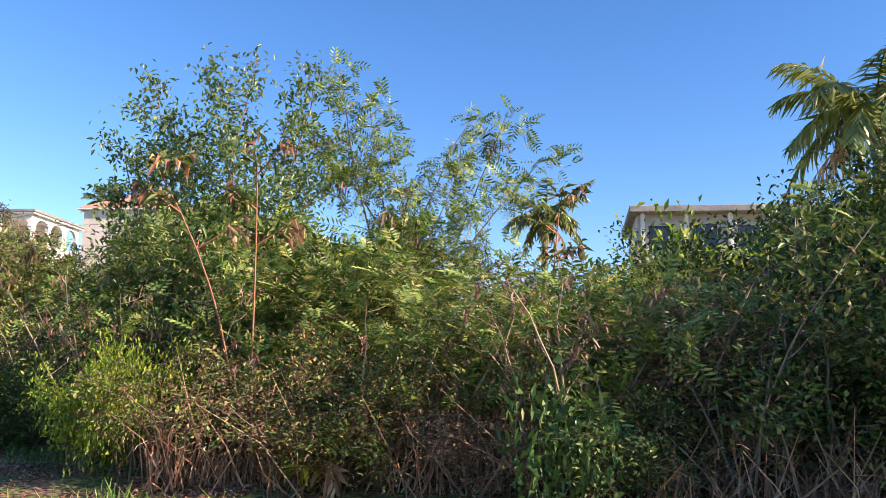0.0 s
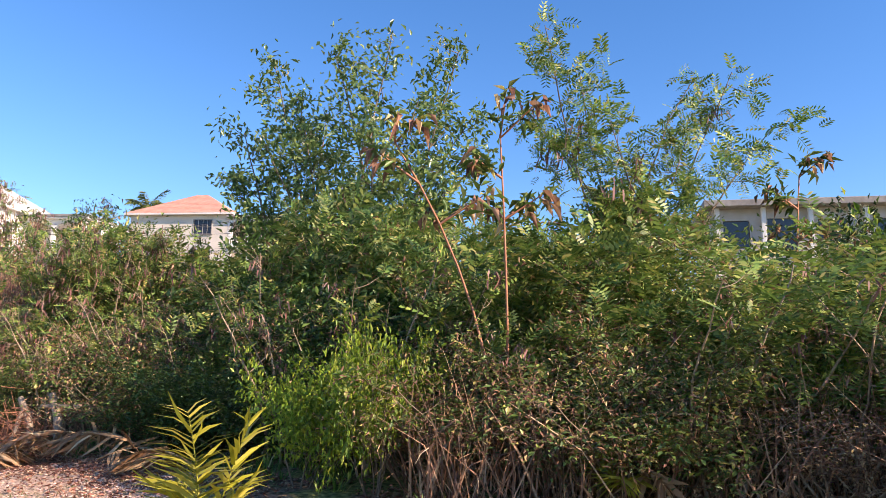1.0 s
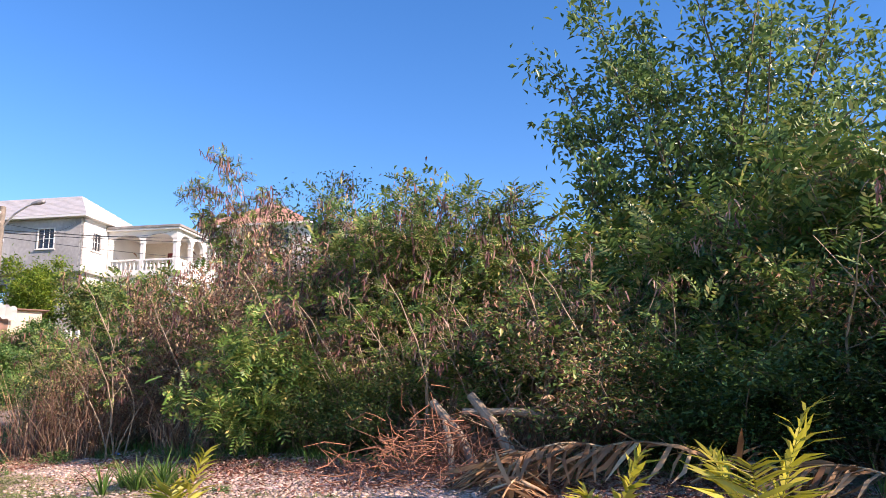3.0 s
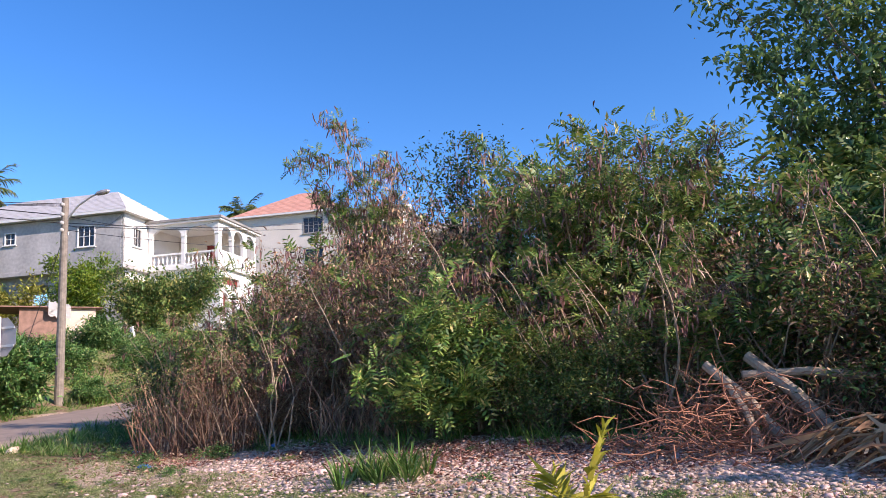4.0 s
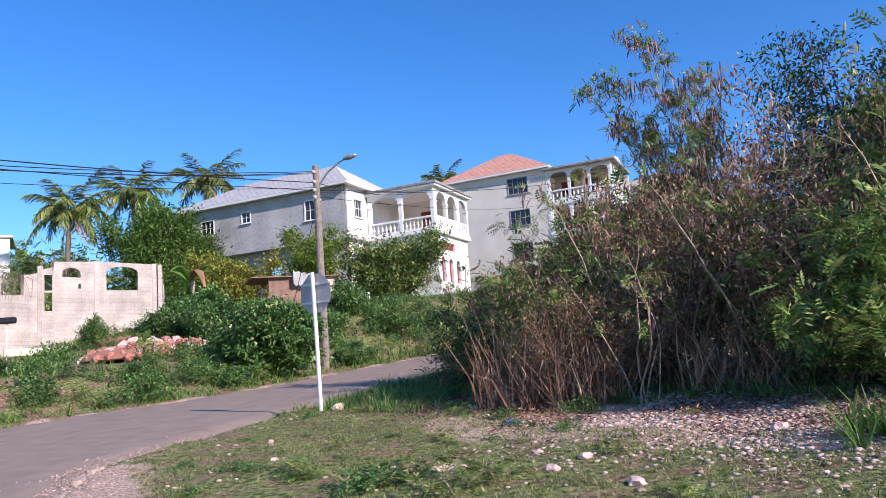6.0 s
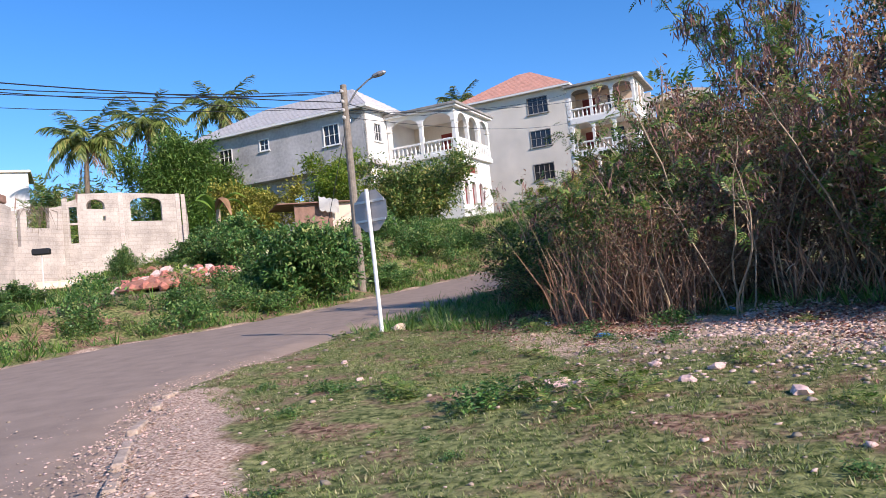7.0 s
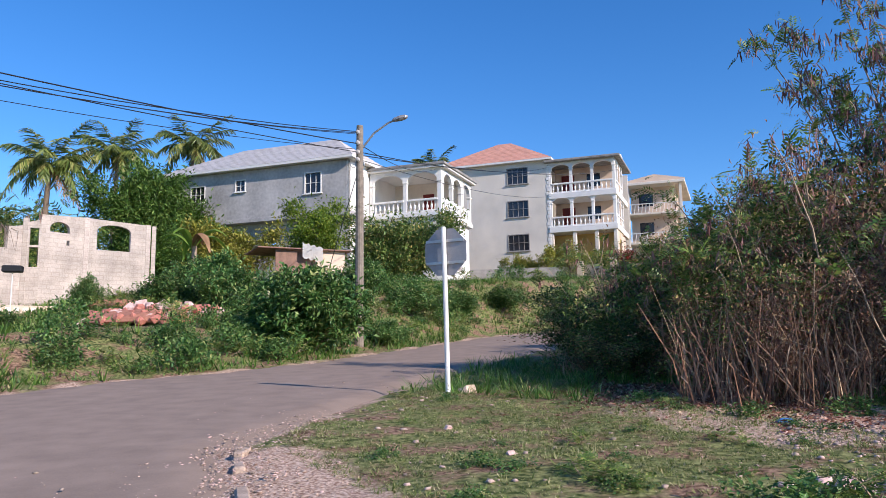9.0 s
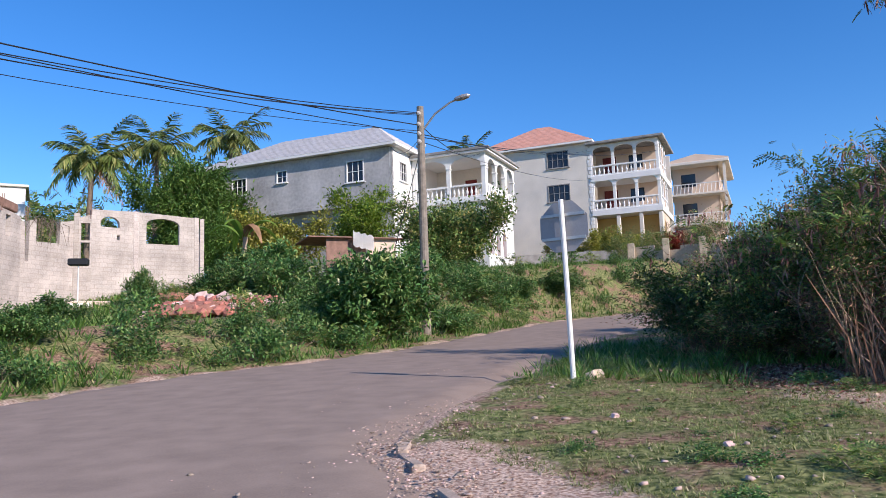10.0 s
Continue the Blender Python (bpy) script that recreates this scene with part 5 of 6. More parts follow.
def build_kerb():
    """Broken concrete kerb round the corner of the verge."""
    ys = np.linspace(10.3, 14.6, 9)
    for i in range(8):
        if i == 5:
            continue
        a, b = (float(road_right(ys[i])) + 0.12, ys[i]), (float(road_right(ys[i + 1])) + 0.12, ys[i + 1])
        d = Vector((b[0] - a[0], b[1] - a[1], 0))
        k = part("kerb_stone", box_bm(0.01, -0.05, -0.1, d.length - 0.01 - 0.08 * (i % 2), 0.05, 0.02 + 0.012 * (i % 3), 0.015), M_KERB, KERB)
        k.matrix_basis = pose(a[0], a[1], float(lie(a[0], a[1])) - 0.01, 0, 0, math.degrees(math.atan2(d.y, d.x)))


M_KERB = material("stained_kerb", (0.42, 0.32, 0.25), 0.95, 6, 0.6, 1.4, 0.5)
KERB = thing("kerb", Matrix(), "low broken concrete kerb edging the verge", "kerb", kind="structure")
build_kerb()
# ---------------------------------------------------------------- thicket along the road


def place(ob, x, y, turn, scale=1.0, tall=1.0, sink=0.05, label=""):
    c = copy_thing(ob, pose(x, y, on_ground(x, y, -sink), 0, 0, turn) @ Matrix.Diagonal((scale, scale, scale * tall, 1)))
    return tagged(c, label) if label else c


def thicket_front(s):
    return float(np.interp(s, [-6, 0, 6.4, 14.8, 21.7, 25, 28], [6.6, 6.8, 7.4, 9.3, 10.2, 11.4, 13.2]))


protos = {
    "feather": [feathery_shrub(11, 3.0, 2.3, keep=0.85, dry=0.16), feathery_shrub(12, 3.2, 2.5, dry=0.35, keep=0.8)],
    "podded": [feathery_shrub(13, 3.4, 2.2, pods=0.2, keep=0.24, dry=0.65, label="half-bare leguminous shrub with hanging brown pods", name="podded_shrub"),
               feathery_shrub(14, 3.2, 2.2, pods=0.16, keep=0.32, dry=0.6, label="half-bare leguminous shrub with hanging brown pods", name="podded_shrub")],
    "broad": [broad_shrub(15, 2.4, 2.3, per=6, size=0.09, keep=0.85, dry=0.12), broad_shrub(16, 2.6, 2.4, per=5, size=0.09, dry=0.55, keep=0.7, label="vine-covered shrub, part withered, in a roadside thicket")],
    "lime": [broad_shrub(17, 1.7, 2.6, M_LIME, per=4, size=0.13, stems=7, keep=0.7, reach=0.6, first=0.4, label="sunlit yellow-green broad-leaved shrub at the thicket's edge")],
    "dark": [broad_shrub(18, 2.6, 2.6, M_DARK, per=7, size=0.1, label="dark dense broad-leaved shrub in the thicket")],
    "stalks": [stalk_clump(19, 230, 1.6, 1.0, 0.3), stalk_clump(20, 210, 1.8, 0.95, 0.36)],
    "bare": [feathery_shrub(22, 3.0, 1.6, 0.1, 0.12, M_FEATHER, 2, 5, 0.2, "bare_shrub", "nearly bare shrub of pale upright stems", Matrix(), 0.06, 3, M_BARK_PALE, 0.4, 0.5)],
    "withered": [broad_shrub(21, 2.3, 2.2, M_DRY, per=6, size=0.06, keep=0.7, label="withered brown shrub with dry curled leaves", name="withered_shrub", bark=M_BARK_PALE)],
}
for kind_list in protos.values():
    for i, ob in enumerate(kind_list):
        x, y = to_xy(-3.0 - 1.1 * i, 12.5)
        ob.matrix_basis = pose(x, y, on_ground(x, y, -0.05))

pick = random.Random(5)


def put(kind_name, s, dn, tall=1.0, scale=1.0):
    ob = pick.choice(protos[kind_name])
    x, y = to_xy(s, thicket_front(s) + dn)
    return place(ob, x, y, pick.uniform(0, 360), scale * pick.uniform(0.88, 1.12), tall * pick.uniform(0.9, 1.1))


# stretches along the road: from, to, the front row, the rows behind, height
stretches = [
    (-6.0, -1.0, ["dark", "dark", "broad"], ["dark", "feather", "dark"], 1.25),
    (-1.0, 1.5, ["dark", "stalks", "broad"], ["broad", "broad", "withered"], 0.9),
    (1.5, 4.5, ["stalks", "withered", "broad", "broad"], ["broad", "feather", "withered"], 0.92),
    (4.5, 8.5, ["stalks", "withered", "broad"], ["feather", "feather", "broad"], 0.95),
    (8.5, 13.0, ["dark", "withered", "broad"], ["feather", "dark", "podded", "broad"], 0.95),
    (13.0, 17.0, ["withered", "stalks", "broad"], ["podded", "withered", "withered"], 0.95),
    (17.0, 22.0, ["stalks", "withered", "broad"], ["podded", "withered", "withered", "broad"], 1.05),
    (22.0, 24.2, ["stalks", "withered", "broad"], ["podded", "withered", "broad"], 0.85),
    (24.2, 26.6, ["stalks", "broad", "dark"], ["withered", "broad"], 0.6),
]
for a, b, front, back, tall in stretches:
    s = a
    while s < b:
        put(pick.choice(front), s, pick.uniform(0.1, 0.6), 0.68 * tall, 0.82)
        put(pick.choice(back), s + 0.4, pick.uniform(1.2, 1.9), 0.9 * tall)
        put(pick.choice(back), s + 0.8, pick.uniform(2.8, 3.8), 1.05 * tall, 1.1)
        s += 1.35
# sunlit dead stalks along the front
for i, (x, y) in enumerate(((-2.5, 8.9), (-1.3, 8.6), (0.1, 8.4), (1.3, 8.1), (-0.6, 9.2))):
    place(protos["stalks"][i % 2], x, y, i * 70, 0.8, 0.9)
# bare pale stems standing in the thicket
for i, s in enumerate(np.concatenate([np.linspace(0.5, 25.5, 22), np.linspace(12.5, 24.5, 18)])):
    put("bare", float(s) + pick.uniform(-0.3, 0.3), pick.uniform(0.2, 1.0), pick.uniform(0.7, 1.05))
# taller growth added beyond the view to shade the dark end
for x, y in ((9.6, 6.6), (11.5, 9.5), (8.6, 9.4), (10.2, 3.6), (12.0, 5.6)):
    place(protos["dark"][0], x, y, x * 40, 1.7, 1.1)
# darker growth in front of the grey house
for x, y, turn, tall in ((3.7, 12.6, 20, 0.92), (4.9, 12.9, 140, 0.98), (6.0, 12.4, 250, 1.05)):
    place(protos["dark"][0], x, y, turn, 1.2, tall)
# single plants that stand out
place(protos["lime"][0], -3.6, 9.2, 20, 0.42, 1.9)
place(protos["lime"][0], -4.4, 9.7, 140, 0.45, 1.5)
for x, y, turn, scale, tall in ((-5.2, 14.6, 10, 1.2, 1.15), (-6.8, 15.4, 80, 1.2, 1.05), (-3.4, 13.6, 160, 1.15, 1.1), (-2.2, 12.4, 230, 1.0, 1.0), (-7.9, 16.6, 300, 1.1, 1.05), (-4.4, 15.8, 50, 1.25, 1.25), (-1.0, 13.2, 120, 1.1, 1.1)):
    place(protos["feather" if turn % 100 else "broad"][0], x, y, turn, scale, tall)
place(protos["lime"][0], 0.9, 9.0, 70, 0.55, 1.1)
place(protos["lime"][0], 4.6, 12.2, 200, 1.1, 1.35)
place(protos["broad"][0], -11.2, 15.6, 200, 0.6, 0.9)
place(protos["stalks"][0], -16.4, 18.4, 0, 0.6, 0.75)
place(protos["dark"][0], -18.6, 21.6, 30, 0.75, 0.75)
place(protos["dark"][0], -18.9, 23.4, 130, 0.7, 0.8)
place(protos["podded"][0], -16.6, 21.6, 130, 0.8, 0.9)
place(protos["podded"][1], -15.4, 22.6, 30, 1.0, 1.15)
place(protos["withered"][0], -17.5, 23.0, 30, 0.8, 0.9)
place(protos["feather"][1], -16.4, 23.6, 30, 0.85, 0.9)
place(protos["broad"][1], -16.0, 20.6, 30, 0.9, 1.05)
place(protos["broad"][0], -17.8, 20.9, 220, 0.8, 0.95)

M_GLOSSY = leaf_material("glossy_leaf", [(0, (0.085, 0.16, 0.05)), (0.6, (0.17, 0.27, 0.085)), (1, (0.33, 0.39, 0.14))], 0.3, 0.4, 0.6)


def limbed(seed, name, label, category, base, tips, r, leaf, template, size, per, twigs=9, twig=0.5, fork=0.25, pods=0, dry=0.0, bloom=0.0, bark=M_BARK, start=0.35, keep=1.0):
    """A tree whose limbs run from a short trunk out to the given tips, with twigs, leaves and bunches of hanging pods along them."""
    g = np.random.default_rng(seed)
    o = np.array([base[0], base[1], on_ground(*base) - 0.05])
    segs, sp, di, ends = [], [], [], []
    for tip in tips:
        e = np.array(tip) - o
        side = g.normal(0, 0.05 * e[2], 3) * np.array([1, 1, 0])
        ts = np.linspace(0, 1, 11)
        hor = np.clip((ts - fork * 0.5) / (1 - fork * 0.5), 0, 1) ** 1.25
        pts = np.stack([e[0] * hor, e[1] * hor, e[2] * ts], -1) + np.sin(ts * np.pi)[:, None] * side + g.normal(0, 0.02, (11, 3)) * ts[:, None]
        segs += [(p, q, r * (1 - 0.82 * a), r * (1 - 0.82 * (a + 0.1))) for p, q, a in zip(pts, pts[1:], ts)]
        sp.append(pts[-1])
        di.append(pts[-1] - pts[-2])
        ends.append(pts[-1])
        for k in range(twigs):
            a = start + (1 - start) * (k + g.random()) / twigs
            i = min(int(a * 10), 9)
            c = pts[i] + (pts[i + 1] - pts[i]) * (a * 10 - i)
            d = g.normal(0, 1, 3) * np.array([1, 1, 0.5]) + np.array([0, 0, 0.35])
            d /= np.linalg.norm(d)
            ln = twig * g.uniform(0.5, 1.5) * (1.25 - 0.5 * a)
            m_, q = c + d * ln * 0.5, c + d * ln + np.array([0, 0, 0.12 * ln])
            segs += [(c, m_, r * 0.22, r * 0.15), (m_, q, r * 0.15, r * 0.07)]
            ends.append(q)
            for u in (0.45, 0.7, 0.9, 1.05):
                w_ = g.normal(0, 1, 3) + d * 0.6
                w_ /= np.linalg.norm(w_)
                sp += [c + d * ln * u + w_ * 0.3 * twig * g.random()]
                di += [w_]
    sp, di, ends = np.array(sp), np.array(di), np.array(ends)
    s2, d2 = thin(g, sp, di, keep)
    sets = [("crown", leaves_at(g, s2, d2, per, template, size, 0.25 * twig), leaf)]
    if pods:
        e2 = ends[g.random(len(ends)) < pods]
        down = np.tile([0.0, 0.0, -1.0], (len(e2), 1))
        sets.append(("pod_foliage", leaves_at(g, e2, down, 20, pod_template(), 0.17, 0.1, 0, 0.3), M_POD))
    if dry:
        s4, d4 = thin(g, sp, di, dry)
        sets.append(("dry_foliage", leaves_at(g, s4, d4 * 0.4 + np.array([0, 0, -0.6]), 5, leaf_template(0.3, 0.1, -0.3), 0.09, 0.09), M_DRY))
    if bloom:
        up = ends[ends[:, 2] > 0.6 * ends[:, 2].max()]
        up = up[g.random(len(up)) < bloom]
        sets.append(("bloom", leaves_at(g, up, np.tile([0.0, 0.0, 1.0], (len(up), 1)), 14, leaf_template(0.6), 0.08, 0.08, 0.6), M_FLOWER))
    return plant(name, pose(*o), label, category, segs, bark, sets, "thicket trees", 5)


def over(base, spots):
    """Tips given as steps east and north of the base, and heights."""
    return [(base[0] + a, base[1] + b, c) for a, b, c in spots]


FINE = feather_template(5, 0.36, 0.3)
# trees that stand above the thicket
at_ = (-5.2, 17.2)
limbed(38, "flowering_tree", "broad green tree with cream flower heads above the thicket", "tree", at_,
       over(at_, [(-0.4, -0.6, 8.4), (-2.5, 0.3, 6.8), (2.3, -0.9, 8.3), (-1.9, 0.4, 8.4), (0.9, -1.0, 8.5), (-1.7, -0.9, 6.2), (2.6, 0.1, 7.2), (0.6, -1.6, 6.6), (-2.6, -0.2, 5.5), (2.0, -1.4, 5.6), (-0.8, 1.0, 7.6), (-2.4, -0.6, 4.6), (3.0, -0.6, 6.2), (0.0, -1.2, 5.2), (-1.2, -0.3, 7.4), (1.4, 0.4, 7.7)]),
       0.05, M_GLOSSY, leaf_template(0.46), 0.16, 12, 22, 0.62, 0.25, bloom=0.12, start=0.36)
at_ = (-0.35, 11.3)
limbed(36, "feathery_tree", "slender feathery tree with hanging brown pods", "tree", at_,
       over(at_, [(-1.35, -0.25, 6.2), (-0.85, -0.1, 5.6), (1.3, 0.1, 5.7), (0.7, 0.1, 5.5), (1.85, 0.2, 5.0), (-0.5, -0.4, 4.8), (0.5, -0.2, 4.5), (-1.55, 0, 5.1)]),
       0.03, M_FEATHER, FINE, 0.21, 5, 13, 0.4, 0.5, pods=0.2, start=0.42)
at_ = (-14.1, 20.4)
limbed(33, "podded_tree", "half-bare leguminous tree hung with brown pods", "tree", at_,
       over(at_, [(-0.7, -0.2, 6.25), (-0.35, -0.35, 6.1), (-1.85, 0.45, 6.0), (-1.25, 0.2, 5.7), (-0.1, -0.5, 5.3), (-1.2, -0.1, 4.9), (0.5, -0.6, 5.2), (0.2, 0.2, 5.6), (-0.6, 0.1, 4.4)]),
       0.03, M_FEATHER, FINE, 0.19, 3, 13, 0.36, 0.45, pods=0.75, dry=0.3, bark=M_BARK_PALE, start=0.5, keep=0.75)
at_ = (-12.2, 19.7)
limbed(34, "podded_tree", "leguminous tree with dark green leaves and some pods", "tree", at_,
       over(at_, [(-0.45, 0, 5.1), (-0.9, -0.9, 4.9), (0.65, 0, 4.9), (-0.3, 0.9, 5.9), (0.2, -0.3, 5.3), (0.3, 0.5, 5.6), (1.3, 0.3, 5.0), (0.9, -0.7, 4.5), (-0.6, -0.6, 4.2)]),
       0.035, M_DARK, leaf_template(0.42), 0.085, 15, 14, 0.45, 0.3, pods=0.3, dry=0.15, bark=M_BARK, start=0.4)
at_ = (-10.2, 16.7)
limbed(35, "podded_tree", "half-bare leguminous tree hung with bunches of pods", "tree", at_,
       over(at_, [(-0.6, -1.2, 3.6), (0.5, -1.2, 3.9), (0.1, -0.8, 4.1), (1.0, -0.9, 4.0), (-1.0, -0.5, 3.8), (1.5, -0.8, 4.1), (-0.3, 0.2, 4.3), (-1.5, 0.2, 4.2), (0.8, 0.4, 4.4)]),
       0.03, M_FEATHER, FINE, 0.21, 4, 12, 0.45, 0.35, pods=0.42, dry=0.2, bark=M_BARK_PALE, start=0.45)
at_ = (-16.5, 20.4)
limbed(37, "feathery_tree", "low feathery tree at the end of the thicket", "tree", at_,
       over(at_, [(-0.8, 0.2, 3.2), (0.1, -1.4, 2.3), (-0.7, -2.2, 1.9), (-1.0, -1.6, 2.0), (0.5, -0.3, 3.1), (-0.4, 1.1, 2.9), (0.5, 0.5, 3.3), (-1.0, 0.3, 2.3), (0.9, -1.4, 2.7), (-0.2, -0.4, 2.7)]),
       0.03, M_FEATHER, FINE, 0.19, 4, 12, 0.38, 0.3, pods=0.2, dry=0.25, start=0.35)
# sunlit sprays hanging out of the thicket's front
for i, (b, spots) in enumerate((((-12.5, 15.9), [(-1.0, -1.0, 1.3), (-0.3, -0.9, 1.8), (0.3, -0.9, 1.1), (0.2, -0.8, 1.9), (-0.5, -1.0, 0.9), (0.8, -0.7, 1.5), (-0.1, -0.5, 2.2)]), ((-9.0, 15.0), [(-0.6, -0.5, 1.7), (0.2, -0.6, 2.0), (0.6, -0.4, 1.5), (-0.2, -0.6, 1.2)]), ((-6.2, 13.2), [(-0.6, -0.5, 1.9), (0.3, -0.6, 2.2), (0.7, -0.4, 1.6), (-0.1, -0.7, 1.4)]))):
    limbed(140 + i, "feathery_shrub", "sunlit feathery sprays hanging out of a thicket", "shrub", b, over(b, spots), 0.016, M_FEATHER, FINE, 0.24, 3, 8, 0.3, 0.2, start=0.45)
# half-dry growth between them
for i, (x, y, kind_name, scale, tall) in enumerate(((-13.3, 18.2, "withered", 1.2, 1.35), (-11.4, 17.6, "podded", 1.15, 1.1), (-12.6, 17.0, "withered", 1.0, 1.1), (-14.9, 18.4, "withered", 1.0, 1.25), (-15.6, 19.6, "podded", 1.0, 1.0), (-10.6, 18.4, "broad", 1.25, 1.35), (-9.4, 17.4, "feather", 1.15, 1.15), (-8.3, 17.8, "podded", 1.15, 1.15), (-15.6, 17.5, "withered", 0.75, 0.95), (-16.5, 18.3, "broad", 0.7, 0.95), (-16.8, 17.5, "stalks", 0.7, 1.2), (-15.9, 17.2, "stalks", 0.55, 1.3), (-15.1, 16.7, "bare", 0.8, 0.9))):
    place(protos[kind_name][i % len(protos[kind_name])], x, y, i * 83, scale, tall)
# tall growth at the bend, which shades the road
for x, y, kind_name, turn, scale, tall in ((-18.0, 22.3, "broad", 30, 0.75, 0.95), (-18.4, 24.4, "dark", 75, 0.6, 0.85), (-17.0, 25.4, "broad", 200, 0.95, 1.05), (-17.5, 27.4, "withered", 310, 0.95, 1.05), (-16.0, 23.6, "withered", 140, 1.0, 1.2), (-16.8, 29.4, "broad", 50, 1.1, 1.05), (-15.2, 26.8, "podded", 10, 1.1, 1.1), (-14.6, 29.5, "dark", 190, 1.2, 1.1), (-16.7, 21.0, "withered", 260, 0.95, 1.1), (-18.0, 20.4, "dark", 15, 0.55, 0.75)):
    place(protos[kind_name][0], x, y, turn, scale, tall)


def slender(seed, x, y, height, lean):
    """A thin bare stem with a head of long leaves."""
    g = np.random.default_rng(seed)
    pts = [np.array([lean[0] * t * t * height, lean[1] * t * height, t * height]) for t in np.linspace(0, 1, 9)]
    segs = [(p, q, 0.02 * (1 - 0.06 * i), 0.02 * (1 - 0.06 * (i + 1))) for i, (p, q) in enumerate(zip(pts, pts[1:]))]
    sp, di = [], []
    for k in range(7):
        a = k * 2.4
        d = np.array([np.cos(a), np.sin(a), 0.7])
        o = pts[6 + k % 3]
        e = o + d * 0.38 * g.uniform(0.6, 1.2)
        segs.append((o, e, 0.014, 0.008))
        sp += [e, (o + e) / 2]
        di += [d, d]
    sp, di = np.array(sp), np.array(di)
    sets = [("crown", leaves_at(g, sp, di, 9, leaf_template(0.28, 0.1, -0.3), 0.17, 0.05, -0.2), M_BROAD), ("dry_foliage", leaves_at(g, sp[::2], di[::2] - np.array([0, 0, 1.4]), 6, leaf_template(0.25, 0.2, -0.3), 0.2, 0.06, -0.4, 0.4), M_DRY)]
    plant("slender_sapling", pose(x, y, on_ground(x, y)), "thin reddish-stemmed sapling with a tuft of long leaves", "sapling", segs, M_BARK_RED, sets, "saplings")


slender(41, -2.35, 9.1, 3.55, (-0.32, 0.0))
slender(42, -2.25, 9.25, 3.65, (-0.03, 0.0))
slender(43, 1.6, 11.4, 3.6, (0.05, 0.0))

# ---------------------------------------------------------------- at the foot of the thicket


def sprout(seed, x, y, size, leaf, fronds=7, tilt=1.0, label="young coconut palm with sunlit yellow-green fronds", dead=2):
    g = np.random.default_rng(seed)
    ob = thing("palm_seedling", pose(x, y, on_ground(x, y)), label, "palm seedling", "palm seedlings")
    live, dry = [], []
    for i in range(fronds + dead):
        az = i * 2.3 + g.normal(0, 0.3)
        fr = i / fronds
        rise = (1.5 - 0.9 * fr) * tilt
        ln = size * g.uniform(0.75, 1.1)
        if i >= fronds:
            segs, lv, lf = frond_arrays(g, np.array([0, 0, 0.15]), az, ln, 0.9, 0.95, 13, size * 0.3, 0.05, 0.9, 0.15, 0.8)
            dry += [tubes(segs), (lv, lf)]
        else:
            segs, lv, lf = frond_arrays(g, np.array([0, 0, 0.1]), az, ln, rise * 0.85, 0.2 + 0.25 * fr, 20, size * 0.38, 0.024, 0.05, 0.06, 0.4)
            live += [tubes(segs), (lv, lf)]
    child("foliage", np_mesh("foliage", *join_arrays(live), leaf), ob)
    if dry:
        child("dead_foliage", np_mesh("dead_foliage", *join_arrays(dry), M_FROND_DRY), ob)


sprout(51, -4.44, 6.64, 0.85, M_PALM_YELLOW, 6, 1.15)
sprout(52, -1.25, 8.3, 0.85, M_PALM_YELLOW, 3, 0.7, "small coconut seedling, half withered and brown", 4)
sprout(53, -7.7, 8.7, 0.75, M_PALM_YELLOW, 6)
sprout(54, -11.4, 10.2, 0.55, M_PALM_YELLOW, 3, 1.1, "young coconut palm with green and dead brown fronds", 6)
sprout(55, -8.4, 9.2, 0.5, M_PALM_YELLOW, 4)


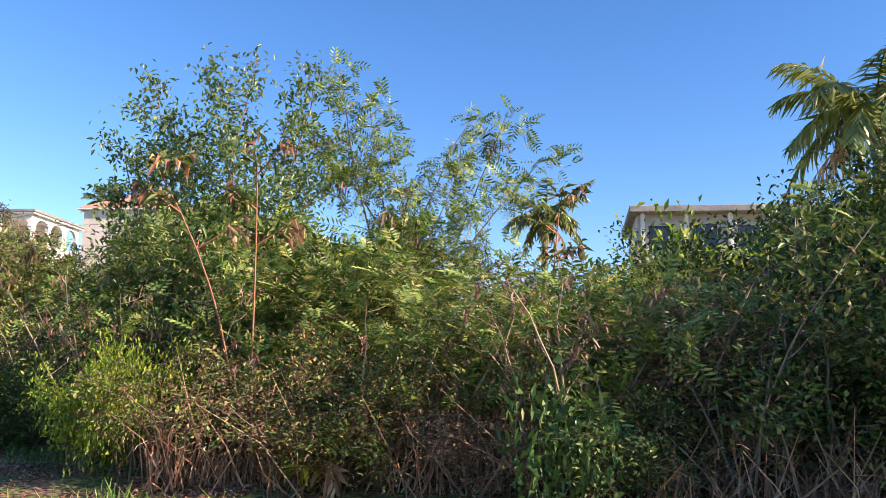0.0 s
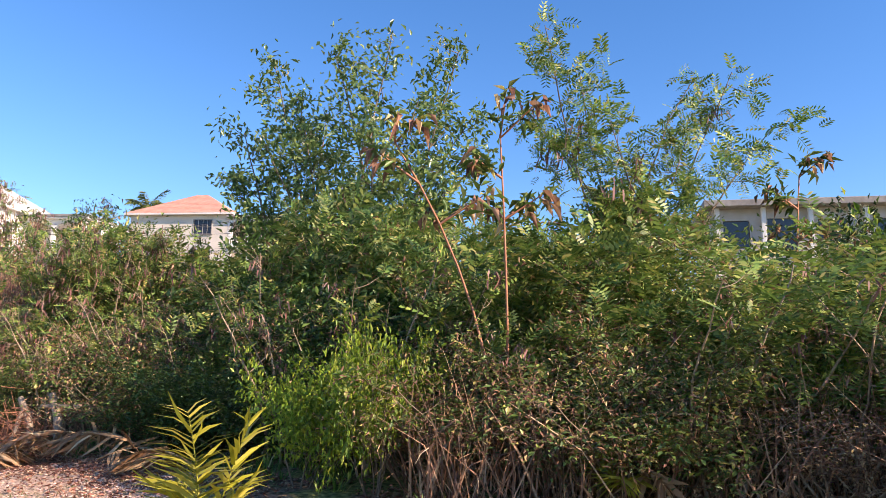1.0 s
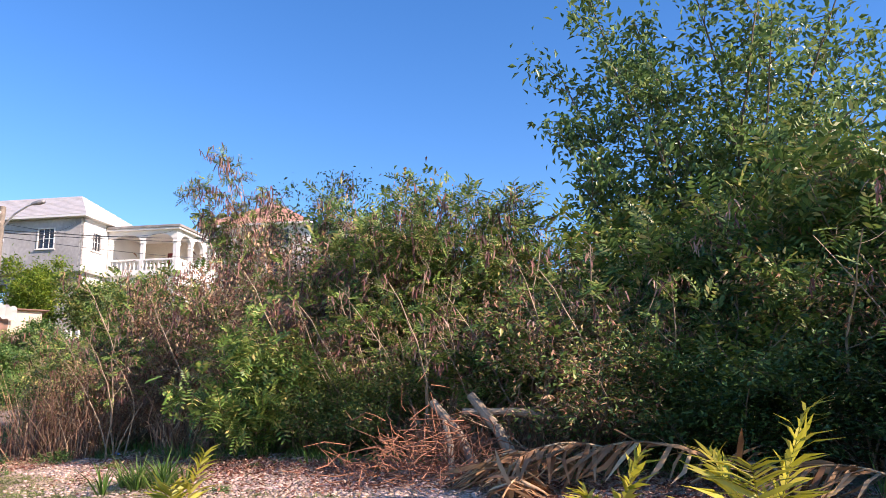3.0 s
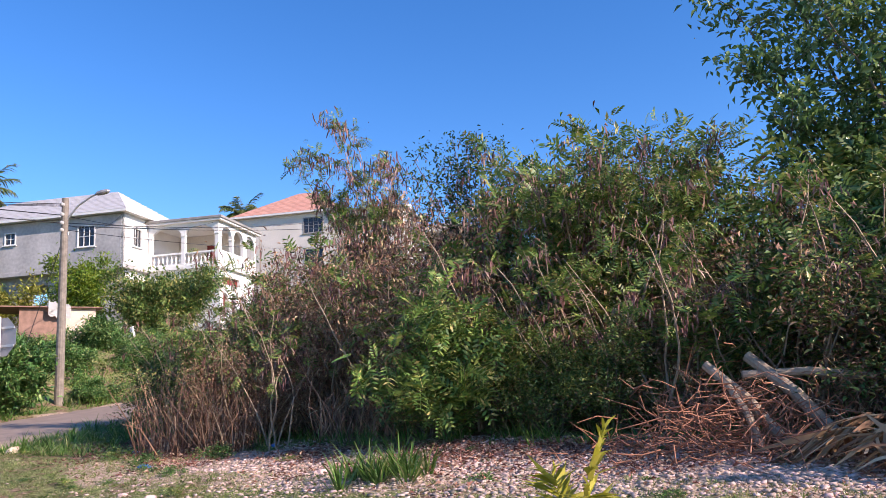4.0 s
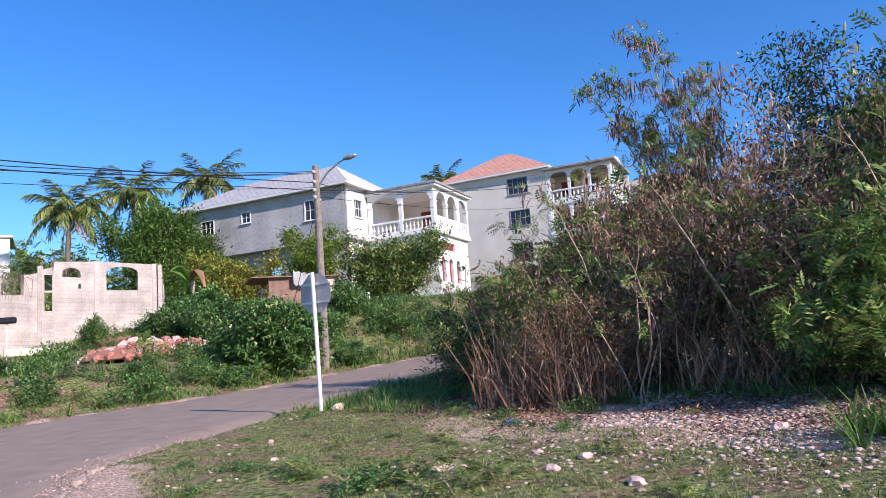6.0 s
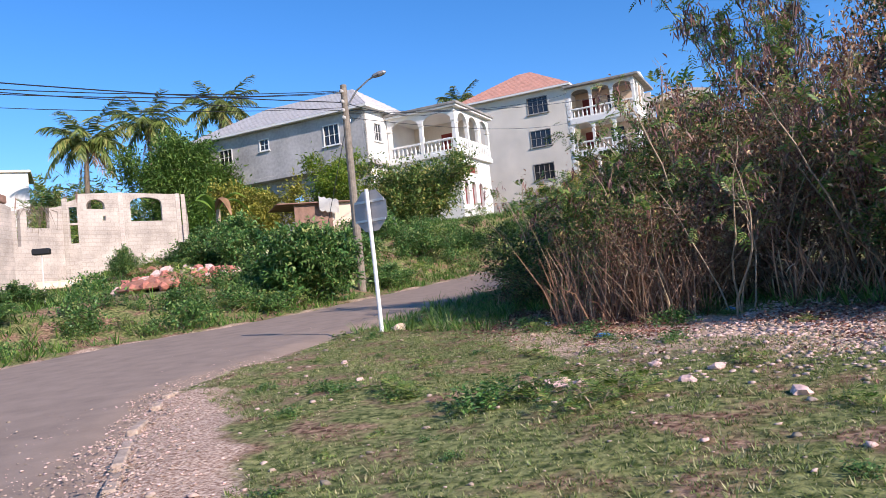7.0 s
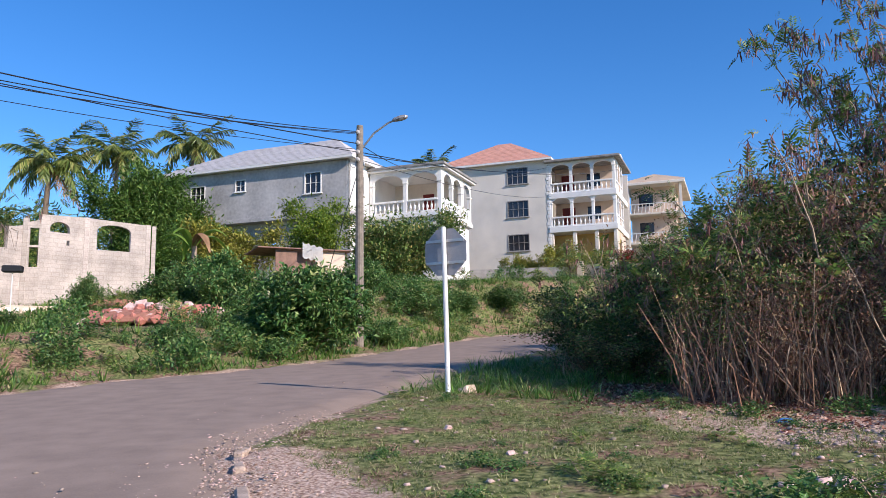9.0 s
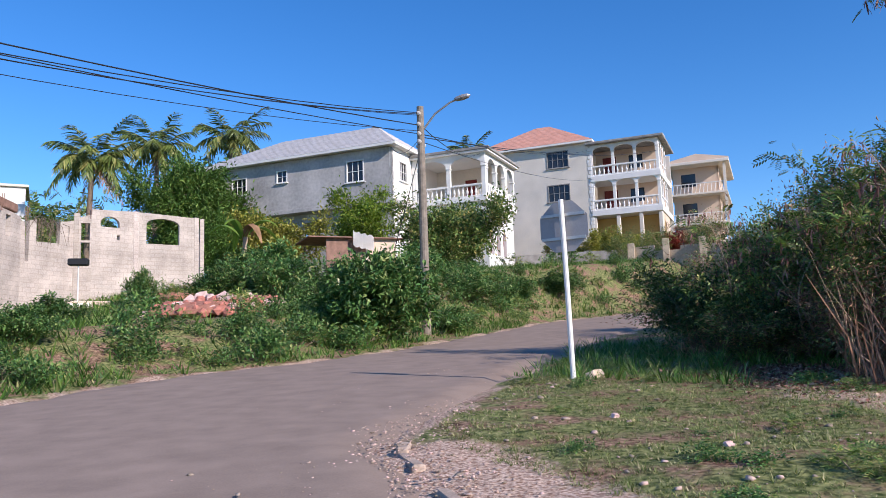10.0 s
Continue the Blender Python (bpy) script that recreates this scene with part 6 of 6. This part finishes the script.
def build_debris():
    g = np.random.default_rng(61)
    # cut logs leaning on the heap
    for p, q, r in (((-9.2, 13.0, 0.0), (-9.75, 13.5, 0.8), 0.06), ((-8.75, 12.9, 0.0), (-9.3, 13.6, 0.85), 0.07), ((-8.2, 13.3, 0.5), (-9.4, 13.5, 0.6), 0.05), ((-9.5, 12.8, 0.0), (-9.6, 13.3, 0.6), 0.04)):
        z = on_ground(p[0], p[1]) + 0.0
        a, b = Vector((p[0], p[1], p[2] + z)), Vector((q[0], q[1], q[2] + z))
        m_ = a.lerp(b, 0.5) + Vector((0.03, 0.02, 0.05))
        simple("log", tube_bm([a, m_, b], r, r * 0.8, 9), M_BARK_PALE, Matrix(), "pale cut log leaning on a brush heap", "log", "logs")
    # brush heap
    segs = []
    for i in range(700):
        s, n = 14.1 + g.normal(0, 0.6), 8.1 + g.normal(0, 0.35)
        x, y = to_xy(s, n)
        z = on_ground(x, y) + abs(g.normal(0, 0.35)) * max(0.15, 1 - abs(s - 14.2) / 2.0)
        d = g.normal(0, 1, 3) * np.array([1, 1, 0.55])
        d /= np.linalg.norm(d)
        p = np.array([x, y, max(z, on_ground(x, y) + 0.02)])
        ln = g.uniform(0.12, 0.45)
        k = p + d * ln * 0.5 + g.normal(0, 0.04, 3)
        e = k + (d + g.normal(0, 0.35, 3)) * ln * 0.5
        gz = on_ground(x, y)
        k[2], e[2] = max(k[2], gz), max(e[2], gz)
        r = g.uniform(0.003, 0.009)
        segs += [(p, k, r, r * 0.8), (k, e, r * 0.8, r * 0.4)]
    tagged(new("brush_heap", np_mesh("brush_heap", *tubes(segs), M_BARK_RED)), "heap of dead reddish-brown twigs and brush", "brush heap", kind="stuff")
    # fallen fronds
    for i, (x, y, az, ln) in enumerate(((-8.1, 11.9, 2.7, 1.6), (-7.6, 12.2, 3.4, 1.7), (-8.6, 11.6, 2.2, 1.4), (-6.9, 11.7, 3.0, 1.8), (-9.0, 11.2, 1.2, 1.0), (-7.4, 11.3, 0.2, 1.2), (-5.9, 10.6, 2.9, 1.2))):
        segs, lv, lf = frond_arrays(g, np.array([0, 0, 0.12]), az, ln, 0.5, 0.55, 26, 0.5, 0.035, 0.5, 0.25)
        lv[:, 2] = np.maximum(lv[:, 2], 0.01)
        ob = thing("fallen_frond", pose(x, y, on_ground(x, y)), "fallen dry palm frond on the ground", "palm frond", "fallen fronds")
        child("midrib", np_mesh("midrib", *tubes(segs), M_FROND_DRY), ob)
        tagged(child("leaflet_mass", np_mesh("leaflet_mass", lv, lf, M_FROND_DRY), ob), kind="stuff")


build_debris()

# ---------------------------------------------------------------- grass


def off_heap(x, y):
    """True away from the trodden ground at the spoil heap and just below it."""
    return (np.hypot(x + 33.5, y - 29.6) > 2.6) & (np.hypot(x + 32.4, y - 27.6) > 2.2) & (np.hypot(x + 31.2, y - 25.6) > 1.8)


def build_grass():
    g = np.random.default_rng(71)
    # short turf on the verge
    x, y = g.uniform(-23, -6, 130000), g.uniform(7, 22, 130000)
    n, s = 0.401 * x + 0.916 * y, -0.916 * x + 0.401 * y
    fr = np.interp(s, [0, 6.4, 14.8, 21.7, 27], [6.6, 7.0, 8.8, 9.6, 12])
    cover = np.sin(x * 0.9 + 2) * np.sin(y * 1.1) + 0.6 * np.sin(2.3 * x + 1.7 * y) + 0.4 * np.sin(4.1 * y - 3.3 * x)
    bare = (x < road_right(y) + 1.5 - 0.4 * np.abs(y - 12)) & (y < 15)
    k = (x > road_right(y) + 0.25) & (n > 1.6) & (n < fr + 0.6) & ~bare & (cover > g.uniform(-1.7, 0.5, len(x))) & ((s > 21.5) | (n < fr - 1.9) | (g.random(len(x)) < 0.12))
    c = np.stack([x[k], y[k], lie_rough(x[k], y[k])], -1)
    v, f = tuft_arrays(g, c, 6, g.uniform(0.012, 0.035, len(c)), np.full(len(c), 0.06), 0.004, 1.2, True)
    tagged(new("turf", np_mesh("turf", v, f, M_GRASS)), "short patchy sunlit grass on the verge", "grass", kind="stuff")
    # coarser tussocks here and there
    k2 = g.random(len(c)) < 0.07
    v, f = tuft_arrays(g, c[k2], 9, g.uniform(0.03, 0.07, k2.sum()), np.full(k2.sum(), 0.07), 0.005, 0.9, True)
    tagged(new("tussock_grass", np_mesh("tussock_grass", v, f, M_GRASS)), "coarser grass tussocks scattered over the verge", "grass", kind="stuff")
    # taller grass under the sign, along the thicket and beside the road
    x, y = g.uniform(-29, -4, 16000), g.uniform(8, 30, 16000)
    n, s = 0.401 * x + 0.916 * y, -0.916 * x + 0.401 * y
    fr = np.array([thicket_front(q) for q in s])
    edge = (np.abs(n - fr + 0.25) < 0.45) & (s > 2)
    corner = (x > road_right(y) + 0.15) & (s > 24) & (n > 8.6) & (n < fr + 1.5) & (y > 17)
    k = (x > road_right(y) + 0.1) & ((edge & (g.random(len(x)) < 0.5)) | (corner & (g.random(len(x)) < 0.55)))
    c = np.stack([x[k], y[k], lie_rough(x[k], y[k])], -1)
    v, f = tuft_arrays(g, c, 14, g.uniform(0.1, 0.36, len(c)), np.full(len(c), 0.14), 0.007, 0.9)
    tagged(new("tall_grass", np_mesh("tall_grass", v, f, M_LUSH)), "longer green grass under the thicket and round the sign", "grass", kind="stuff")
    # a bright clump close to the road
    c = np.stack([g.normal(-3.0, 0.55, 60), g.normal(6.75, 0.25, 60)], -1)
    c = np.column_stack([c, lie_rough(c[:, 0], c[:, 1])])
    v, f = tuft_arrays(g, c, 16, g.uniform(0.2, 0.42, 60), np.full(60, 0.12), 0.011, 0.7)
    tagged(new("grass_clump", np_mesh("grass_clump", v, f, M_LUSH)), "bright green grass clump beside the road", "grass", kind="stuff")
    c = np.stack([g.normal(-13.0, 0.3, 14), g.normal(13.2, 0.2, 14)], -1)
    c = np.column_stack([c, lie_rough(c[:, 0], c[:, 1])])
    v, f = tuft_arrays(g, c, 24, g.uniform(0.3, 0.5, 14), np.full(14, 0.12), 0.01, 0.9)
    tagged(new("grass_clump", np_mesh("grass_clump", v, f, M_LUSH)), "coarse grass clump among the stone chips", "grass", kind="stuff")
    # rank growth on the slope across the road
    x, y = g.uniform(-52, -20, 40000), g.uniform(14, 60, 40000)
    cover = np.sin(x * 0.5 + 1) * np.sin(y * 0.6) + 0.5 * np.sin(1.3 * x + 1.1 * y)
    k = (x < road_left(y) - 0.25) & off_heap(x, y) & (cover > g.uniform(-1.4, 0.9, len(x)))
    c = np.stack([x[k], y[k], lie_rough(x[k], y[k])], -1)
    v, f = tuft_arrays(g, c, 5, g.uniform(0.1, 0.4, len(c)), np.full(len(c), 0.2), 0.02, 0.7, True)
    tagged(new("slope_grass", np_mesh("slope_grass", v, f, M_LUSH)), "rank green grass on the slope across the road", "grass", kind="stuff")


build_grass()

# ---------------------------------------------------------------- plants across the road
weed = broad_shrub(81, 0.75, 0.9, M_WEED, 4, 0.12, 4, "weed", "low green broad-leaved weed on the slope", pose(-31, 23, on_ground(-31, 23, -0.03)), 0.9, 0.0, 4, "slope weeds", 0, 0.012, 0.05, 0.5, category="weed", twigs=1)
weed2 = feathery_shrub(82, 0.8, 0.95, 0, 0.6, M_FEATHER, 1, 3, 0.2, "weed", "low feathery green weed on the slope", pose(-29.9, 25.4, on_ground(-29.9, 25.4, -0.03)), 0, 4)
weed2["group"], weed2["category"] = "slope weeds", "weed"
spread_r = random.Random(9)
for i in range(100):
    for _ in range(30):
        x, y = spread_r.uniform(-44, -20), spread_r.uniform(17, 50)
        off = float(road_left(y)) - x
        if 0.7 < off < 15 and off_heap(x, y) and (off < 6 or spread_r.random() < 0.4) and not (x < -41.5 and y > 29):
            break
    place(weed if i % 3 else weed2, x, y, spread_r.uniform(0, 360), spread_r.uniform(0.35, 0.7) if -36 < x < -28 and y < 30 else spread_r.uniform(0.6, 1.15), spread_r.uniform(0.6, 1.1))
for i in range(60):
    for _ in range(30):
        y = spread_r.uniform(16, 30) if i % 2 else spread_r.uniform(32, 52)
        x = float(road_left(y)) - spread_r.uniform(0.5, 4.5)
        if off_heap(x, y):
            break
    place(weed if i % 4 else weed2, x, y, spread_r.uniform(0, 360), spread_r.uniform(0.5, 0.95), spread_r.uniform(0.7, 1.1))
# a sunlit leafy weed before the dark end of the thicket
place(weed, 1.1, 6.7, 25, 0.75, 1.9)
# small creeping plants on the verge
for x, y, q in ((-17.1, 12.6, 0.5), (-16.6, 12.8, 0.55), (-16.2, 12.3, 0.5), (-16.0, 12.7, 0.45), (-18.2, 13.4, 0.4), (-18.0, 13.2, 0.35), (-15.2, 13.6, 0.3), (-16.9, 16.3, 0.4), (-15.9, 16.4, 0.45), (-17.9, 17.5, 0.4), (-14.6, 12.0, 0.3), (-19.6, 18.0, 0.35), (-21.2, 18.3, 0.3)):
    place(weed if int(x * 10) % 2 else weed2, x, y, x * 50, q, 0.6)

for i in range(75):
    for _ in range(40):
        x, y = spread_r.uniform(-22, -9), spread_r.uniform(10, 20)
        n = 0.401 * x + 0.916 * y
        if x > float(road_right(y)) + 1.2 and 2.5 < n < thicket_front(-0.916 * x + 0.401 * y) - 0.6:
            break
    place(weed if i % 3 else weed2, x, y, spread_r.uniform(0, 360), spread_r.uniform(0.1, 0.3), spread_r.uniform(0.45, 0.8))
broad_shrub(83, 2.1, 2.0, M_WEED, 9, 0.17, 8, "flowering_shrub", "dark green leafy shrub with few white flower heads by the road", pose(-26.9, 27.2, on_ground(-26.9, 27.2, -0.05)), 1, 0, 10, "slope shrubs", 0.05, 0.03, 0.05)
slope = broad_shrub(84, 1.8, 2.3, M_WEED, 5, 0.16, 6, "slope_shrub", "leafy green shrub on the slope across the road", pose(-33.2, 33.4, on_ground(-33.2, 33.4, -0.05)), 1, 0, 9, "slope shrubs")
for x, y, q, t in ((-28.9, 29.9, 0.8, 1.0), (-29.9, 33.4, 0.75, 0.8), (-35.6, 33.2, 0.8, 0.9), (-36.5, 36.5, 1.0, 0.9), (-28.2, 33.0, 0.75, 0.8), (-27.0, 37.0, 0.85, 0.7), (-25.9, 40.4, 0.8, 0.7), (-29.5, 38.0, 0.9, 0.8), (-40.1, 34.3, 0.45, 1.6), (-24.6, 44.0, 0.8, 0.7), (-33.0, 22.5, 0.5, 0.8), (-31.6, 20.2, 0.5, 0.7)):
    place(slope, x, y, x * 77, q, t)
place(slope, -26.0, 31.6, 10, 0.6, 0.7)
broad_shrub(85, 4.0, 4.8, M_BROAD, 11, 0.21, 8, "climber_covered_tree", "spreading olive-green tree overgrown with climbers below a balcony", pose(-31.2, 46.8, on_ground(-31.2, 46.8, -0.1)), 1, 0.25, 11, "garden trees", 0.0, 0.08, 0.05, 0.5, category="tree", twigs=4, jitter=0.2)
broad_shrub(86, 5.0, 3.4, M_LIME, 10, 0.22, 5, "garden_tree", "light green young tree beside a house", pose(-36.6, 48.9, on_ground(-36.6, 48.9, -0.1)), 0.9, 0, 10, "garden trees", 0, 0.06, 0.15, 0.4, category="tree", twigs=3, jitter=0.2)
broad_shrub(87, 3.9, 3.6, leaf_material("yellowing_leaf", [(0, (0.16, 0.19, 0.03)), (0.6, (0.34, 0.33, 0.05)), (1, (0.5, 0.42, 0.1))]), 10, 0.2, 6, "yellow_shrub", "tall yellow-leaved garden shrub below a grey wall", pose(-39.8, 45.6, on_ground(-39.8, 45.6, -0.1)), 0.9, 0, 10, "garden trees", 0, 0.06, 0.2, 0.45, category="shrub", twigs=3, jitter=0.18)
M_MANGO = leaf_material("mango_leaf", [(0, (0.07, 0.15, 0.03)), (0.6, (0.14, 0.26, 0.05)), (1, (0.26, 0.36, 0.08))], 0.4, 0.3)
mango = broad_shrub(88, 7.6, 6.2, M_MANGO, 17, 0.34, 7, "mango_tree", "large dark green dense-crowned mango tree", pose(-50.6, 52.4, on_ground(-50.6, 52.4, -0.1)), 1, 0, 13, "garden trees", 0, 0.16, 0.22, 0.34, category="tree", twigs=4, jitter=0.35)
place(mango, -46.6, 50.4, 120, 0.6, 0.8)
place(mango, -42.2, 47.6, 40, 0.5, 0.9)
# large trees added out of sight beyond the thicket's end, to shade its foot
for x, y, turn, q, t in ((14.0, 3.2, 10, 0.8, 0.9), (13.2, -0.4, 260, 0.7, 0.9)):
    place(mango, x, y, turn, q, t)
scrub = feathery_shrub(89, 5.5, 5.5, 0.1, 0.7, M_FEATHER, 1, 5, 0.75, "scrub_tree", "thin-crowned scrub tree behind the unfinished house", pose(-60.5, 50.5, on_ground(-60.5, 50.5)), 0.1, 7)
scrub["group"] = "scrub trees"
for x, y, q in ((-66, 56, 1.3), (-72, 60, 1.4), (-70, 66, 1.5), (-63, 62, 1.3), (-57, 45, 0.65), (-53.5, 42.0, 0.6), (-80, 62, 1.6), (-78, 50, 1.5), (-60, 68, 1.2), (-53, 37, 0.8), (-68, 48, 1.1), (-86, 70, 1.7)):
    place(scrub, x, y, x * 31, q, 1.0)
palm(91, pose(-57.9, 50.6, on_ground(-57.9, 50.6)), 14.0 - on_ground(-57.9, 50.6), 22, 3.3, lean=(0.1, 0.05), r=0.2)
palm(92, pose(-58.3, 58.2, on_ground(-58.3, 58.2)), 16.6 - on_ground(-58.3, 58.2), 20, 3.4, lean=(0.1, -0.05), r=0.2)
palm(93, pose(-55.6, 65.0, on_ground(-55.6, 65)), 18.9 - on_ground(-55.6, 65), 20, 3.6, lean=(-0.1, 0.05), r=0.2)
palm(94, pose(14.5, 24.6, on_ground(14.5, 24.6)), 10.9 - on_ground(14, 24.6), 24, 3.7, lean=(0.05, 0.0), r=0.22)
palm(95, pose(5.2, 38.5, on_ground(5.2, 38.5)), 10.0 - on_ground(5.2, 38.5), 16, 2.4, lean=(0.05, 0.0), r=0.18)
palm(96, pose(-40.5, 88, on_ground(-40.5, 88)), 21.4 - on_ground(-40.5, 88), 16, 2.6, lean=(0.05, 0.0), r=0.2)
for x, y in ((8.5, 14.5), (11, 17.5), (7.5, 18.5)):
    place(protos["dark"][0], x, y, x * 40, 1.6, 1.05)


def banana(x, y, h):
    g = np.random.default_rng(97)
    ob = thing("banana_plant", pose(x, y, on_ground(x, y)), "banana plant with torn leaves and a dry skirt", "banana plant")
    part("stem", tube_bm([(0, 0, -0.1), (0.05, 0, h * 0.3), (0.12, 0, h * 0.55)], 0.16, 0.1, 10), M_BARK_PALE, ob)
    for i in range(7):
        az, bm = i * 2.4, bmesh.new()
        rows, ln = 10, h * g.uniform(0.45, 0.6)
        vs = []
        for k in range(rows + 1):
            t = k / rows
            c = Vector((math.cos(az) * ln * t * 0.75, math.sin(az) * ln * t * 0.75, h * 0.52 + ln * (1.2 * t - 1.0 * t * t - (0.35 * t * t if i % 2 else 0))))
            w_ = 0.2 * math.sin(math.pi * min(1, t * 0.9 + 0.08)) + 0.02
            sd = Vector((-math.sin(az), math.cos(az), -0.35)) * w_
            vs.append((bm.verts.new(c + sd), bm.verts.new(c), bm.verts.new(c + Vector((math.sin(az), -math.cos(az), -0.35)) * w_)))
        for a, b in zip(vs, vs[1:]):
            bm.faces.new((a[0], a[1], b[1], b[0]))
            bm.faces.new((a[1], a[2], b[2], b[1]))
        part("leaf", bm, M_FROND_DRY if i > 4 else M_LIME, ob)


banana(-37.8, 38.2, 4.3)
yard = broad_shrub(98, 1.7, 2.6, bpy.data.materials["yellowing_leaf"], 7, 0.16, 7, "yard_shrub", "yellow-green hedge shrub before the cream house", pose(-27.2, 67.6, on_ground(-27.2, 67.6)), 1, 0, 9, "yard shrubs")
place(yard, -24.6, 67.8, 60, 1.2, 1.1)
place(yard, -22.6, 67.0, 160, 0.9, 1.2)
red = broad_shrub(99, 1.8, 2.0, M_RED, 6, 0.16, 6, "red_leaf_shrub", "red-leaved ornamental shrub at a garden wall", pose(-18.9, 64.6, on_ground(-18.9, 64.6)), 1, 0, 8, "yard shrubs")
for x, y, q in ((-20.6, 62, 0.9), (-17.4, 60, 1.0), (-22.6, 59.5, 0.8), (-15.2, 58, 1.1)):
    place(protos["broad"][0], x, y, x * 13, q, 1.0)
for x, y, q in ((-13.0, 52, 1.3), (-10.5, 47, 1.3), (-14.5, 46, 1.1), (-8, 42, 1.3), (-17.6, 49, 0.8), (-2, 40, 1.4), (-5, 50, 1.5), (9, 36, 1.3), (16, 40, 1.4), (3, 30, 1.2), (8, 26, 1.2)):
    place(protos["broad"][1], x, y, x * 13, q * 1.2, 1.0)
